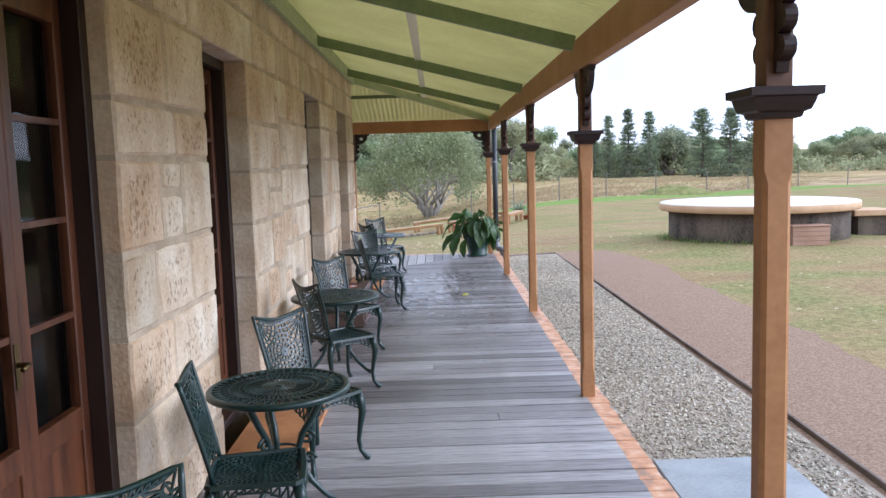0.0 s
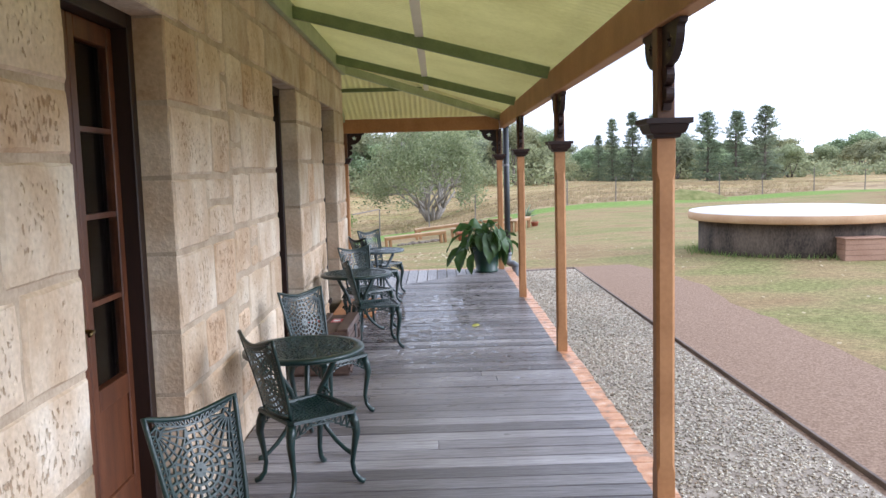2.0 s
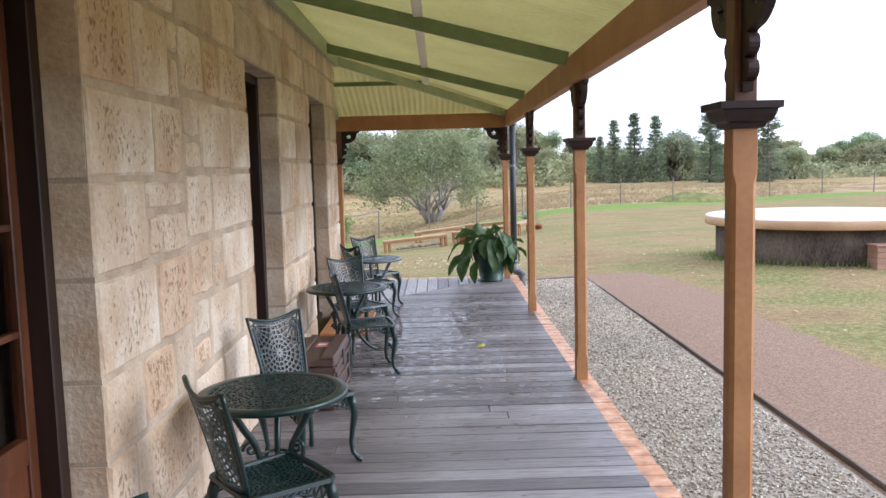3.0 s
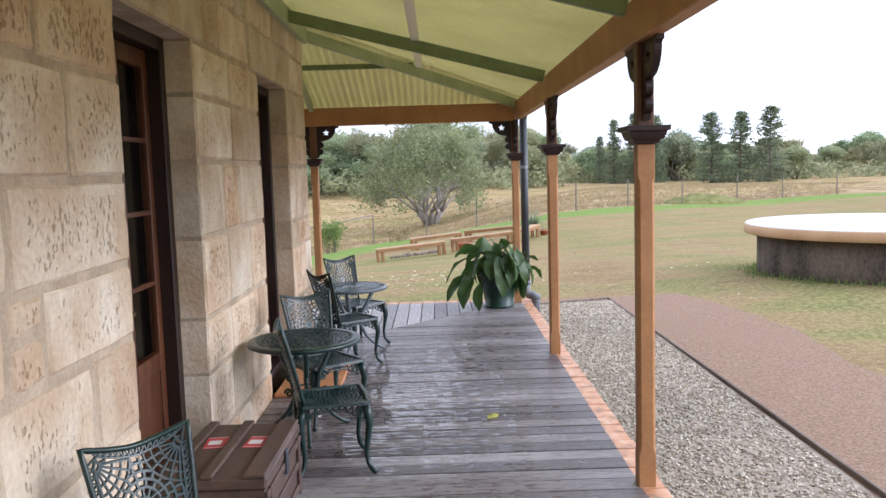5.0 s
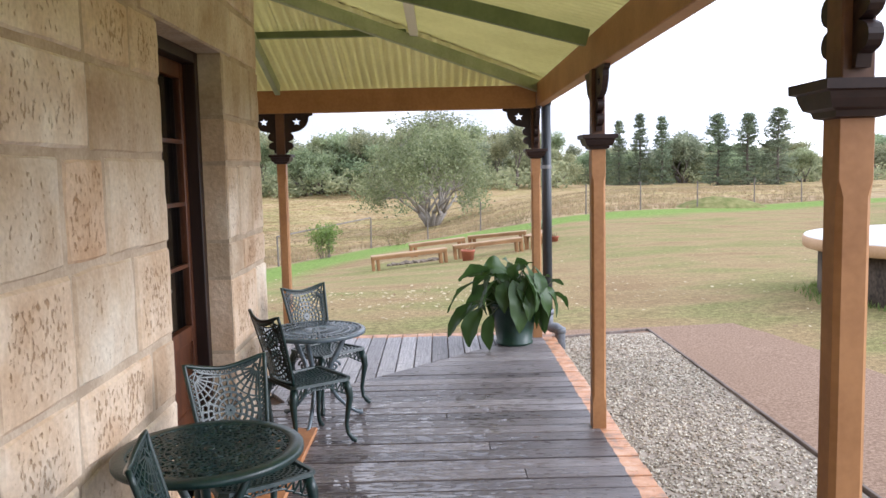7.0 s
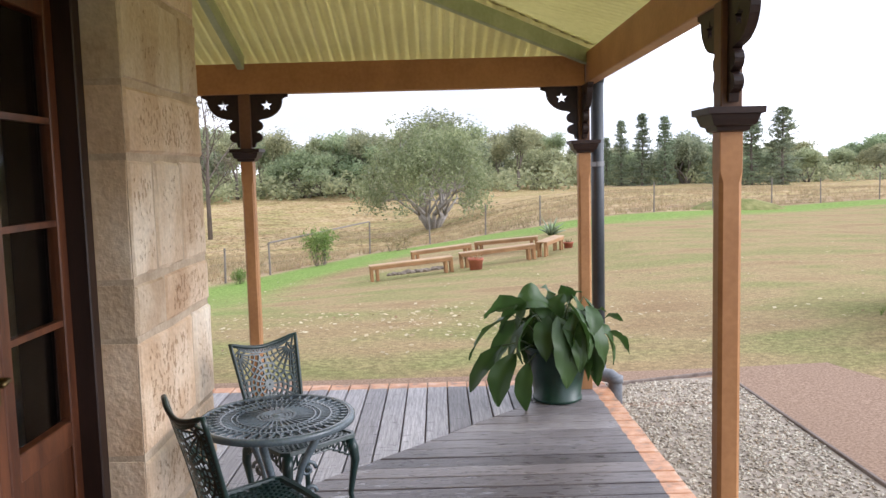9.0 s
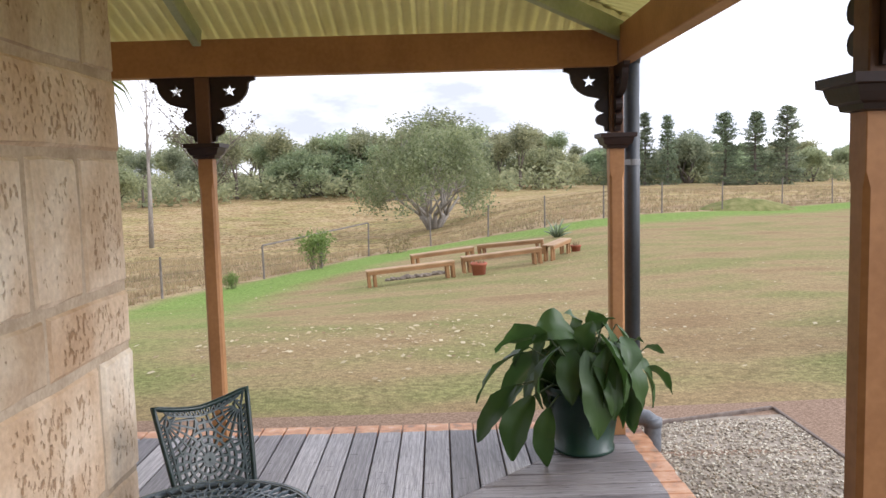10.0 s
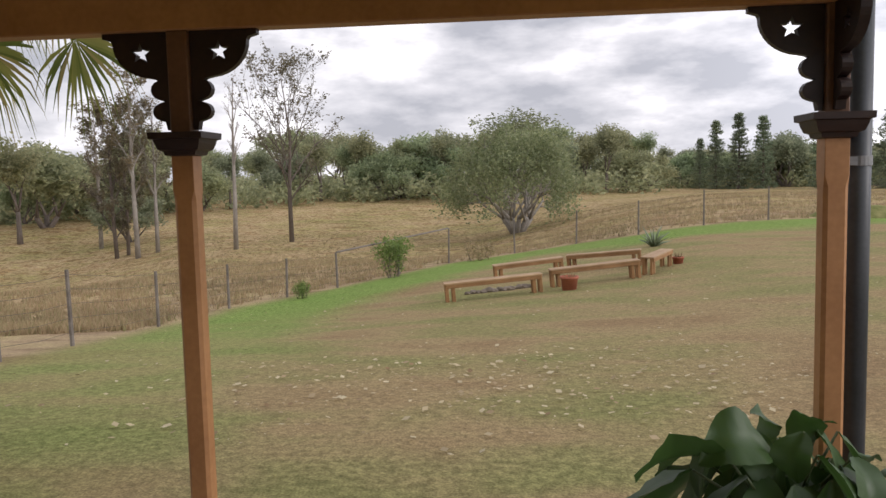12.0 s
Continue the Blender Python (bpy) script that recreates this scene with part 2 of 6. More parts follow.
def lawn_material():
    m, nt, b = nodes_of("dry_lawn_and_paddock")
    geo = nt.nodes.new("ShaderNodeNewGeometry")
    sep = nt.nodes.new("ShaderNodeSeparateXYZ")
    nt.links.new(geo.outputs["Position"], sep.inputs[0])
    big = world_tex(nt, 0.16, 5)
    mid = world_tex(nt, 0.6, 5, (0.7, 1.3, 1))
    fine = world_tex(nt, 16, 5)
    blades = world_tex(nt, 55, 4)
    lawn = ramp(nt, mid.outputs["Fac"], [(0.32, (0.272, 0.19, 0.111)), (0.46, (0.318, 0.242, 0.137)), (0.57, (0.266, 0.231, 0.114)), (0.70, (0.228, 0.222, 0.096))])
    rough = ramp(nt, mid.outputs["Fac"], [(0.34, (0.70, 0.60, 0.49)), (0.5, (1, 1, 1)), (0.66, (0.88, 0.97, 0.72))])
    dry = ramp(nt, big.outputs["Fac"], [(0.36, (0.50, 0.385, 0.25)), (0.5, (0.45, 0.35, 0.215)), (0.66, (0.37, 0.315, 0.17))])
    # the mown lawn ends at the wire fence, past a strip of greener grass
    wob = maths(nt, "MULTIPLY", maths(nt, "SUBTRACT", mid.outputs["Fac"], 0.5), 2.5)
    edge = nt.nodes.new("ShaderNodeAttribute")
    edge.attribute_name = "reach"
    reach = maths(nt, "ADD", edge.outputs["Fac"], maths(nt, "MULTIPLY", wob, 0.35))
    pad = ramp(nt, maths(nt, "ADD", reach, 0.3), [(0.0, (0, 0, 0)), (0.6, (1, 1, 1))])
    g = maths(nt, "SUBTRACT", 1.0, maths(nt, "MULTIPLY", maths(nt, "ABSOLUTE", maths(nt, "ADD", reach, 1.6)), 0.42))
    along = ramp(nt, maths(nt, "MULTIPLY", maths(nt, "SUBTRACT", sep.outputs["Y"], 19.0), 0.1), [(0.0, (0.25, 0.25, 0.25)), (1.0, (1, 1, 1))])
    green = mix(nt, 1.0, ramp(nt, g, [(0.05, (0, 0, 0)), (0.6, (1, 1, 1))]), along, "MULTIPLY")
    # greener grass along the path's edge and on the low side
    verge = maths(nt, "SUBTRACT", 1.0, maths(nt, "MULTIPLY", maths(nt, "ABSOLUTE", maths(nt, "SUBTRACT", sep.outputs["Y"], 16.4)), 1.3))
    low_side = maths(nt, "MULTIPLY", maths(nt, "ADD", sep.outputs["X"], 1.5), -0.12)
    beside = maths(nt, "MULTIPLY", maths(nt, "SUBTRACT", 0.75, maths(nt, "MULTIPLY", maths(nt, "ABSOLUTE", maths(nt, "SUBTRACT", sep.outputs["X"], 5.6)), 0.42)), maths(nt, "LESS_THAN", sep.outputs["Y"], 16.4))
    lush = maths(nt, "ADD", maths(nt, "MAXIMUM", maths(nt, "MAXIMUM", verge, beside), low_side), maths(nt, "MULTIPLY", maths(nt, "SUBTRACT", mid.outputs["Fac"], 0.5), 3.0))
    lush = ramp(nt, lush, [(0.15, (0, 0, 0)), (0.9, (0.45, 0.45, 0.45))])
    lawn = mix(nt, lush, lawn, ramp(nt, fine.outputs["Fac"], [(0.35, (0.16, 0.18, 0.07)), (0.65, (0.26, 0.27, 0.115))]))
    gcol = ramp(nt, fine.outputs["Fac"], [(0.35, (0.135, 0.245, 0.052)), (0.65, (0.205, 0.330, 0.082))])
    col = mix(nt, maths(nt, "MULTIPLY", green, 0.8), lawn, gcol)
    dry = mix(nt, 0.85, dry, rough, "MULTIPLY")
    # dark blotches paint the shadows among grass clumps into the dry colour
    clump_shade = world_tex(nt, 2.4, 3)
    dry = mix(nt, 0.85, dry, ramp(nt, clump_shade.outputs["Fac"], [(0.36, (0.46, 0.41, 0.34)), (0.56, (1.06, 1.04, 1.0))]), "MULTIPLY")
    # bare brown ground just past the fence
    near = ramp(nt, maths(nt, "MULTIPLY", maths(nt, "ADD", reach, 0.3), 0.075), [(0.05, (1, 1, 1)), (0.75, (0, 0, 0))])
    dry = mix(nt, maths(nt, "MULTIPLY", near, 0.8), dry, ramp(nt, mid.outputs["Fac"], [(0.40, (0.22, 0.155, 0.105)), (0.5, (0.36, 0.265, 0.185)), (0.6, (0.42, 0.325, 0.205))]))
    col = mix(nt, pad, col, dry)
    col = mix(nt, 0.5, col, ramp(nt, fine.outputs["Fac"], [(0.32, (0.55, 0.54, 0.5)), (0.66, (1.3, 1.28, 1.2))]), "MULTIPLY")
    col = mix(nt, 0.6, col, ramp(nt, blades.outputs["Fac"], [(0.32, (0.5, 0.5, 0.46)), (0.68, (1.4, 1.4, 1.32))]), "MULTIPLY")
    nt.links.new(col, b.inputs["Base Color"])
    b.inputs["Roughness"].default_value = 1.0
    b.inputs["Specular IOR Level"].default_value = 0.05
    bump(nt, b, maths(nt, "ADD", fine.outputs["Fac"], blades.outputs["Fac"]), 0.45, 0.02)
    return m


def glass_material():
    m, nt, b = nodes_of("old_window_glass")
    b.inputs["Base Color"].default_value = (0.9, 0.92, 0.9, 1)
    b.inputs["Roughness"].default_value = 0.03
    b.inputs["Transmission Weight"].default_value = 1.0
    b.inputs["IOR"].default_value = 1.12
    return m


STONE = stone_material()
MORTAR = simple("lime_mortar", (0.37, 0.29, 0.21), (0.55, 0.45, 0.34), 1.0, 0, 5, 70, 0.6, spec=0.1)
DECK = deck_material()
ORANGE = painted("orange_brown_post_paint", (0.33, 0.155, 0.06), (0.44, 0.22, 0.09), 0.5, 4, 0.05)
HEAD_BROWN = painted("dark_brown_post_head_paint", (0.105, 0.048, 0.024), (0.165, 0.078, 0.040), 0.5, 4, 0.05)
STEP_ORANGE = simple("worn_orange_step_paint", (0.34, 0.135, 0.05), (0.48, 0.215, 0.08), 0.6, 0, 6, 50, 0.2)
MAROON = painted("dark_maroon_paint", (0.014, 0.006, 0.005), (0.032, 0.014, 0.011), 0.5)
GREEN = painted("mid_green_rafter_paint", (0.15, 0.20, 0.092), (0.21, 0.265, 0.125), 0.5, 6)
BATTEN = painted("cream_batten_paint", (0.80, 0.79, 0.62), (0.86, 0.85, 0.69), 0.5, 6)
PALE_GREEN = painted("pale_green_timber_paint", (0.30, 0.35, 0.20), (0.40, 0.45, 0.28), 0.5, 6)
CREAM = simple("cream_painted_iron", (0.70, 0.645, 0.33), (0.80, 0.745, 0.41), 0.5, 0, 2.0, 25, 0.1, (1, 1, 1), 0.4)
DOOR_WOOD = simple("varnished_red_brown_timber", (0.055, 0.017, 0.007), (0.14, 0.047, 0.018), 0.4, 0, 3, 40, 0.12, (6, 6, 0.6))
DARK_WOOD = simple("dark_stained_timber", (0.013, 0.005, 0.003), (0.030, 0.012, 0.008), 0.5, 0, 4, 40, 0.1, (5, 5, 0.7))
# near-black plaster: the dimness of the rooms is put into its colour
ROOM = simple("room_plaster_with_shade", (0.012, 0.010, 0.009), (0.022, 0.019, 0.016), 0.9)
GLASS = glass_material()
IRON = simple("green_painted_cast_metal", (0.006, 0.019, 0.0175), (0.0135, 0.036, 0.032), 0.31, 0.0, 9, 120, 0.25, spec=0.5)
# blue-grey paint, lightened so its colour also carries the sky's sheen
BLUE_IRON = simple("blue_grey_cast_metal_with_sky_sheen", (0.055, 0.075, 0.088), (0.13, 0.165, 0.185), 0.24, 0.0, 9, 120, 0.25, spec=0.6)
BRASS = simple("tarnished_brass", (0.10, 0.068, 0.03), (0.19, 0.135, 0.06), 0.45, 1.0, 20, 90, 0.1)
TRUNK_WOOD = simple("brown_painted_chest_timber", (0.060, 0.034, 0.026), (0.11, 0.068, 0.052), 0.55, 0, 4, 50, 0.25, (6, 0.8, 6))
RED_CARD = simple("red_printed_card", (0.45, 0.03, 0.04), (0.56, 0.06, 0.07), 0.5, 0, 10, 80, 0.02)
WHITE_CARD = simple("white_card", (0.72, 0.70, 0.68), (0.8, 0.79, 0.77), 0.6, 0, 10, 80, 0.02)
POT_GREEN = simple("dark_green_plastic_pot", (0.006, 0.028, 0.018), (0.011, 0.045, 0.028), 0.4, 0, 6, 60, 0.08)
SOIL = simple("potting_soil", (0.03, 0.02, 0.012), (0.07, 0.05, 0.03), 1.0, 0, 20, 90, 0.8)
PIPE = simple("dark_grey_painted_pipe", (0.022, 0.027, 0.032), (0.042, 0.050, 0.058), 0.45, 0, 5, 60, 0.1)
PIPE_GREY = simple("grey_plastic_pipe", (0.10, 0.11, 0.125), (0.19, 0.20, 0.215), 0.45, 0, 6, 60, 0.1)
GALV = simple("galvanised_strap", (0.16, 0.165, 0.17), (0.24, 0.245, 0.25), 0.5, 0.5, 12, 90, 0.05)
LAWN = lawn_material()
GRAVEL = simple("grey_gravel_bed", (0.24, 0.20, 0.16), (0.46, 0.40, 0.33), 1.0, 0, 9, 70, 1.0, spec=0.1)
RED_PATH = simple("red_brown_gravel_path", (0.20, 0.13, 0.09), (0.39, 0.275, 0.198), 1.0, 0, 55, 170, 1.0, spec=0.1)
SLEEPER = simple("weathered_garden_timber", (0.09, 0.056, 0.045), (0.19, 0.13, 0.105), 0.9, 0, 3, 50, 0.4, (6, 0.8, 6))
EDGING = simple("greyed_edging_board", (0.12, 0.09, 0.075), (0.26, 0.21, 0.18), 0.9, 0, 3, 50, 0.4, (6, 0.8, 6))
CONCRETE = simple("grey_concrete", (0.27, 0.29, 0.31), (0.38, 0.40, 0.42), 0.8, 0, 4, 60, 0.3)
TANK_DARK = simple("stained_dark_render", (0.016, 0.012, 0.009), (0.15, 0.115, 0.085), 0.9, 0, 2.6, 40, 0.4, (1, 1, 0.5))
SLAB_TOP = simple("white_painted_slab", (0.74, 0.73, 0.70), (0.82, 0.81, 0.79), 0.6, 0, 1.5, 30, 0.1)
SLAB_EDGE = simple("tan_slab_edge", (0.46, 0.28, 0.15), (0.56, 0.37, 0.215), 0.7, 0, 3, 40, 0.15)
PINK_BOX = simple("pinkish_timber_box", (0.30, 0.17, 0.11), (0.42, 0.26, 0.18), 0.8, 0, 3, 40, 0.25)
BENCH_WOOD = simple("orange_brown_bench_timber", (0.23, 0.115, 0.042), (0.35, 0.185, 0.075), 0.6, 0, 3, 40, 0.2, vary=0.08)
BENCH_TOP = simple("greyed_bench_plank", (0.30, 0.18, 0.085), (0.43, 0.28, 0.15), 0.6, 0, 3, 40, 0.2, vary=0.08)
WEEDS = simple("weedy_earth", (0.13, 0.145, 0.05), (0.27, 0.25, 0.11), 1.0, 0, 3, 22, 1.0, spec=0.05)
AGAVE_LEAF = leaf_material("pale_agave_leaf", [(0.16, 0.21, 0.13), (0.22, 0.27, 0.17), (0.28, 0.32, 0.20)], 0.5, 0.1, 0.0)
EDGE_ROCK = simple("brown_field_stone", (0.12, 0.095, 0.07), (0.26, 0.21, 0.16), 0.95, 0, 7, 50, 0.6)
TERRACOTTA = simple("terracotta_tub", (0.30, 0.085, 0.045), (0.42, 0.14, 0.08), 0.8, 0, 5, 50, 0.2)
FENCE_WOOD = simple("grey_fence_timber", (0.13, 0.11, 0.095), (0.23, 0.20, 0.175), 0.95, 0, 5, 50, 0.4)
WIRE = simple("rusty_wire", (0.10, 0.085, 0.075), (0.17, 0.15, 0.135), 0.7, 0.3, 5, 50, 0.0)
BARK = simple("pale_grey_bark", (0.20, 0.175, 0.15), (0.36, 0.33, 0.29), 0.95, 0, 1.2, 9, 0.5, (1, 1, 0.4))
DARK_BARK = simple("brown_bark", (0.10, 0.08, 0.065), (0.19, 0.155, 0.13), 0.95, 0, 1.2, 9, 0.5, (1, 1, 0.4))
PLANT_LEAF = leaf_material("glossy_dark_green_leaf", [(0.026, 0.060, 0.015), (0.046, 0.098, 0.023), (0.075, 0.14, 0.032), (0.14, 0.225, 0.055)], 0.45, 0.28, 0.0)
STALK = simple("green_stalk", (0.06, 0.09, 0.03), (0.10, 0.13, 0.05), 0.5)
# grey-green fig leaves, their tones lifted to include some distance haze
FIG_LEAF = leaf_material("grey_green_fig_foliage", [(0.16, 0.20, 0.115), (0.24, 0.275, 0.16), (0.36, 0.39, 0.25)], 0.55, 0.5)
GUM_LEAF = leaf_material("olive_gum_foliage", [(0.16, 0.15, 0.10), (0.21, 0.19, 0.13), (0.27, 0.235, 0.17)], 0.55, 0.45)
# scrub and pine greens are paled: distance haze is put into the leaf colour
BUSH_LEAF = leaf_material("haze_paled_scrub_foliage", [(0.25, 0.29, 0.195), (0.34, 0.38, 0.255), (0.46, 0.485, 0.345)], 0.6, 0.6, 0.12)
PINE_LEAF = leaf_material("haze_paled_pine_foliage", [(0.18, 0.225, 0.155), (0.23, 0.28, 0.19), (0.29, 0.33, 0.225)], 0.6, 0.5, 0.05)
PALM_LEAF = leaf_material("yellow_green_palm_leaf", [(0.10, 0.13, 0.03), (0.17, 0.20, 0.045), (0.28, 0.28, 0.075), (0.34, 0.27, 0.11)], 0.4, 0.5, 0.0)
YELLOW_LEAF = simple("yellowing_leaf", (0.30, 0.30, 0.05), (0.46, 0.42, 0.09), 0.5, 0, 20, 90, 0.1)
SHRUB_LEAF = leaf_material("light_green_shrub_leaf", [(0.13, 0.20, 0.05), (0.19, 0.27, 0.075), (0.26, 0.33, 0.11)], 0.5, 0.45, 0.0)
DRY_GRASS = leaf_material("dry_paddock_grass", [(0.36, 0.26, 0.16), (0.48, 0.37, 0.235), (0.30, 0.22, 0.13), (0.42, 0.34, 0.20), (0.29, 0.27, 0.13)], 0.8, 0.45, 0.0)
LITTER = leaf_material("fallen_leaves", [(0.22, 0.13, 0.06), (0.45, 0.36, 0.22), (0.60, 0.52, 0.36), (0.30, 0.20, 0.10)], 0.7, 0.15, 0.0)
STONES = leaf_material("gravel_stones", [(0.19, 0.155, 0.12), (0.38, 0.325, 0.265), (0.50, 0.445, 0.375), (0.68, 0.63, 0.55), (0.38, 0.29, 0.21)], 0.9, 0.0, 0.0)


# ---- mesh helpers ----
def link_mesh(name, bm, material, smooth=False):
    me = bpy.data.meshes.new(name)
    bm.to_mesh(me)
    bm.free()
    me.materials.append(material)
    if smooth:
        for p in me.polygons:
            p.use_smooth = True
    return me


def part(name, bm, material, parent, label="", smooth=False):
    ob = new(name, link_mesh(name, bm, material, smooth))
    ob.parent = parent
    return tagged(ob, label) if label else ob


def share(name, me, parent, m):
    ob = new(name, me)
    ob.parent = parent
    ob.matrix_basis = m
    return ob


def thing(name, m, label, category, group="", kind=""):
    ob = new(name)
    ob.matrix_basis = m
    ob.empty_display_size = 0.1
    return tagged(ob, label, category, group, kind)


def box(bm, x0, y0, z0, x1, y1, z1, bevel=0.0):
    vs = [bm.verts.new(c) for c in ((x0, y0, z0), (x1, y0, z0), (x1, y1, z0), (x0, y1, z0), (x0, y0, z1), (x1, y0, z1), (x1, y1, z1), (x0, y1, z1))]
    fs = [bm.faces.new([vs[i] for i in f]) for f in ((0, 3, 2, 1), (4, 5, 6, 7), (0, 1, 5, 4), (1, 2, 6, 5), (2, 3, 7, 6), (3, 0, 4, 7))]
    if bevel:
        edges = list({e for f in fs for e in f.edges})
        bmesh.ops.bevel(bm, geom=edges, offset=bevel, segments=1, affect="EDGES", profile=0.5)
    return bm


def boxes(*rows, bevel=0.0):
    bm = bmesh.new()
    for r in rows:
        box(bm, *r, bevel=bevel)
    return bm


def tube(bm, pts, radii, sides=8, cap=True, flat=1.0):
    """A tube along pts; radii one number or one per point; flat squashes it across."""
    pts = [Vector(p) for p in pts]
    if not hasattr(radii, "__len__"):
        radii = [radii] * len(pts)
    rings, side = [], None
    for i, p in enumerate(pts):
        d = (pts[min(i + 1, len(pts) - 1)] - pts[max(i - 1, 0)]).normalized()
        if side is None:
            side = d.orthogonal().normalized()
        side = (side - d * side.dot(d)).normalized()
        up = d.cross(side)
        rings.append([bm.verts.new(p + radii[i] * (math.cos(a) * side + flat * math.sin(a) * up)) for a in [2 * math.pi * k / sides for k in range(sides)]])
    for a, b in zip(rings, rings[1:]):
        for k in range(sides):
            bm.faces.new((a[k], a[(k + 1) % sides], b[(k + 1) % sides], b[k]))
    if cap:
        bm.faces.new(rings[0][::-1])
        bm.faces.new(rings[-1])
    return bm


def lathe(bm, profile, sides=32, centre=(0, 0, 0)):
    rings = []
    for r, z in profile:
        rings.append([bm.verts.new((centre[0] + r * math.cos(2 * math.pi * k / sides), centre[1] + r * math.sin(2 * math.pi * k / sides), centre[2] + z)) for k in range(sides)])
    for a, b in zip(rings, rings[1:]):
        for k in range(sides):
            bm.faces.new((a[k], a[(k + 1) % sides], b[(k + 1) % sides], b[k]))
    if profile[0][0] > 1e-4:
        bm.faces.new(rings[0][::-1])
    if profile[-1][0] > 1e-4:
        bm.faces.new(rings[-1])
    return bm


def plate(bm, outline, y0, y1):
    """A flat plate: outline in (x, z), from y0 to y1."""
    a = [bm.verts.new((x, y0, z)) for x, z in outline]
    b = [bm.verts.new((x, y1, z)) for x, z in outline]
    bm.faces.new(a)
    bm.faces.new(b[::-1])
    n = len(a)
    for k in range(n):
        bm.faces.new((a[k], b[k], b[(k + 1) % n], a[(k + 1) % n]))
    bmesh.ops.recalc_face_normals(bm, faces=bm.faces[:])
    return bm


def ribbon(bm, pts, width, height, place):
    """A raised strip along pts in a plane (u, v), of that width and height, put on a surface by place(u, v, h)."""
    n = len(pts)
    closed = (Vector(pts[0]) - Vector(pts[-1])).length < 1e-6
    if closed:
        pts, n = pts[:-1], n - 1
    rows = []
    for i in range(n):
        p = Vector(pts[i])
        q = Vector(pts[(i + 1) % n]) if closed or i < n - 1 else p
        o = Vector(pts[i - 1]) if closed or i > 0 else p
        d = q - o
        d = d.normalized() if d.length > 1e-9 else Vector((1, 0))
        s = Vector((-d.y, d.x)) * width / 2
        rows.append([bm.verts.new(place(*(p + s), -height / 2)), bm.verts.new(place(*(p + s * 0.7), height / 2)), bm.verts.new(place(*(p - s * 0.7), height / 2)), bm.verts.new(place(*(p - s), -height / 2))])
    for i in range(n if closed else n - 1):
        a, b = rows[i], rows[(i + 1) % n]
        for k in range(4):
            bm.faces.new((a[k], a[(k + 1) % 4], b[(k + 1) % 4], b[k]))
    return bm


def cloud(name, verts, faces, material, label, category, kind="stuff"):
    me = bpy.data.meshes.new(name)
    me.from_pydata(verts, [], faces)
    me.materials.append(material)
    return tagged(new(name, me), label, category, "", kind)
# ---- the large structure ----
WALL, EDGE, END, CORNER = -0.355, 1.95, 14.90, 12.88
BACK = -3.2
DOORS = [(2.62, 3.67), (4.93, 5.94), (8.33, 9.34), (10.84, 11.945)]
HEAD = 2.29
POSTS_Y = [-0.15, 2.87, 5.87, 9.045, 11.95]
POSTS_X = [1.84, 1.83, 1.843, 1.858, 1.832]
POST_X, END_Y = 1.84, 14.64
CORNER_POST_X, RETURN_POST_X = 1.787, -0.545
BEAM_DEPTH = 0.205
END_LOW = 2.124
PITCH = 0.262
ROOF0 = 2.41


def beam_low(y):
    """Underside of the eaves beam, which settles a little towards the corner."""
    return 2.169 - 0.0023 * (y - 3.0)


def smooth01(t):
    t = max(0.0, min(1.0, t))
    return t * t * (3 - 2 * t)


def ground_z(x, y):
    """Lie of the land: level round the house, falling to the paddock on one side, rising to the far woods."""
    r = math.hypot(x - 0.8, y - 10)
    az = math.degrees(math.atan2(x - 0.8, y - 10))
    side = 1 - smooth01((az + 4) / 18)
    z = -0.16 - 0.85 * smooth01((y - 15.2) / 15) * max(0.3, min(1.4, 1 - (x + 1) / 9.5))
    far_l = -0.9 * smooth01((r - 20) / 20) - 2.6 * smooth01((r - 34) / 34) + 2.9 * smooth01((r - 78) / 70) + 1.2 * smooth01((r - 150) / 150)
    far_r = 0.15 * smooth01((r - 25) / 60) - 1.9 * smooth01((r - 50) / 85) + 5.5 * smooth01((r - 160) / 200)
    dip = 1 - smooth01((az + 33) / 13)
    far_l -= dip * (2.6 * smooth01((r - 24) / 40) - 1.6 * smooth01((r - 90) / 35))
    z += side * far_l + (1 - side) * far_r
    z += 0.15 * math.exp(-((x - 7.3) ** 2 + (y - 16.2) ** 2) / 8)
    if r > 16:
        z += 0.22 * noise.noise((x * 0.09, y * 0.09, 0)) * min(1, (r - 16) / 15)
    return z


# the wire fence, from the low side of the house round the lawn to the far paddock
FENCE = [(-4.6, 13.0), (-5.2, 17.0), (-5.5, 20.6), (-5.75, 22.6), (-6.1, 26.1), (-6.0, 29.5), (-5.2, 31.4), (-4.3, 33.1), (-3.1, 36.3), (-1.9, 40.0), (0.4, 41.7), (2.6, 40.9), (4.6, 39.6), (6.9, 40.3), (9.6, 42.2), (12.7, 44.2), (16.2, 46.5), (19.0, 47.6), (22.3, 48.5), (26.0, 50.0), (33.0, 54.0), (60.0, 66.0)]


def past_fence(x, y):
    """Metres beyond the fence line, negative on the lawn side."""
    best, sign = 1e9, 1
    for (xa, ya), (xb, yb) in zip(FENCE, FENCE[1:]):
        dx, dy = xb - xa, yb - ya
        t = max(0.0, min(1.0, ((x - xa) * dx + (y - ya) * dy) / (dx * dx + dy * dy)))
        d = math.hypot(x - xa - t * dx, y - ya - t * dy)
        if d < best:
            best, sign = d, 1 if dx * (y - ya) - dy * (x - xa) > 0 else -1
    return best * sign


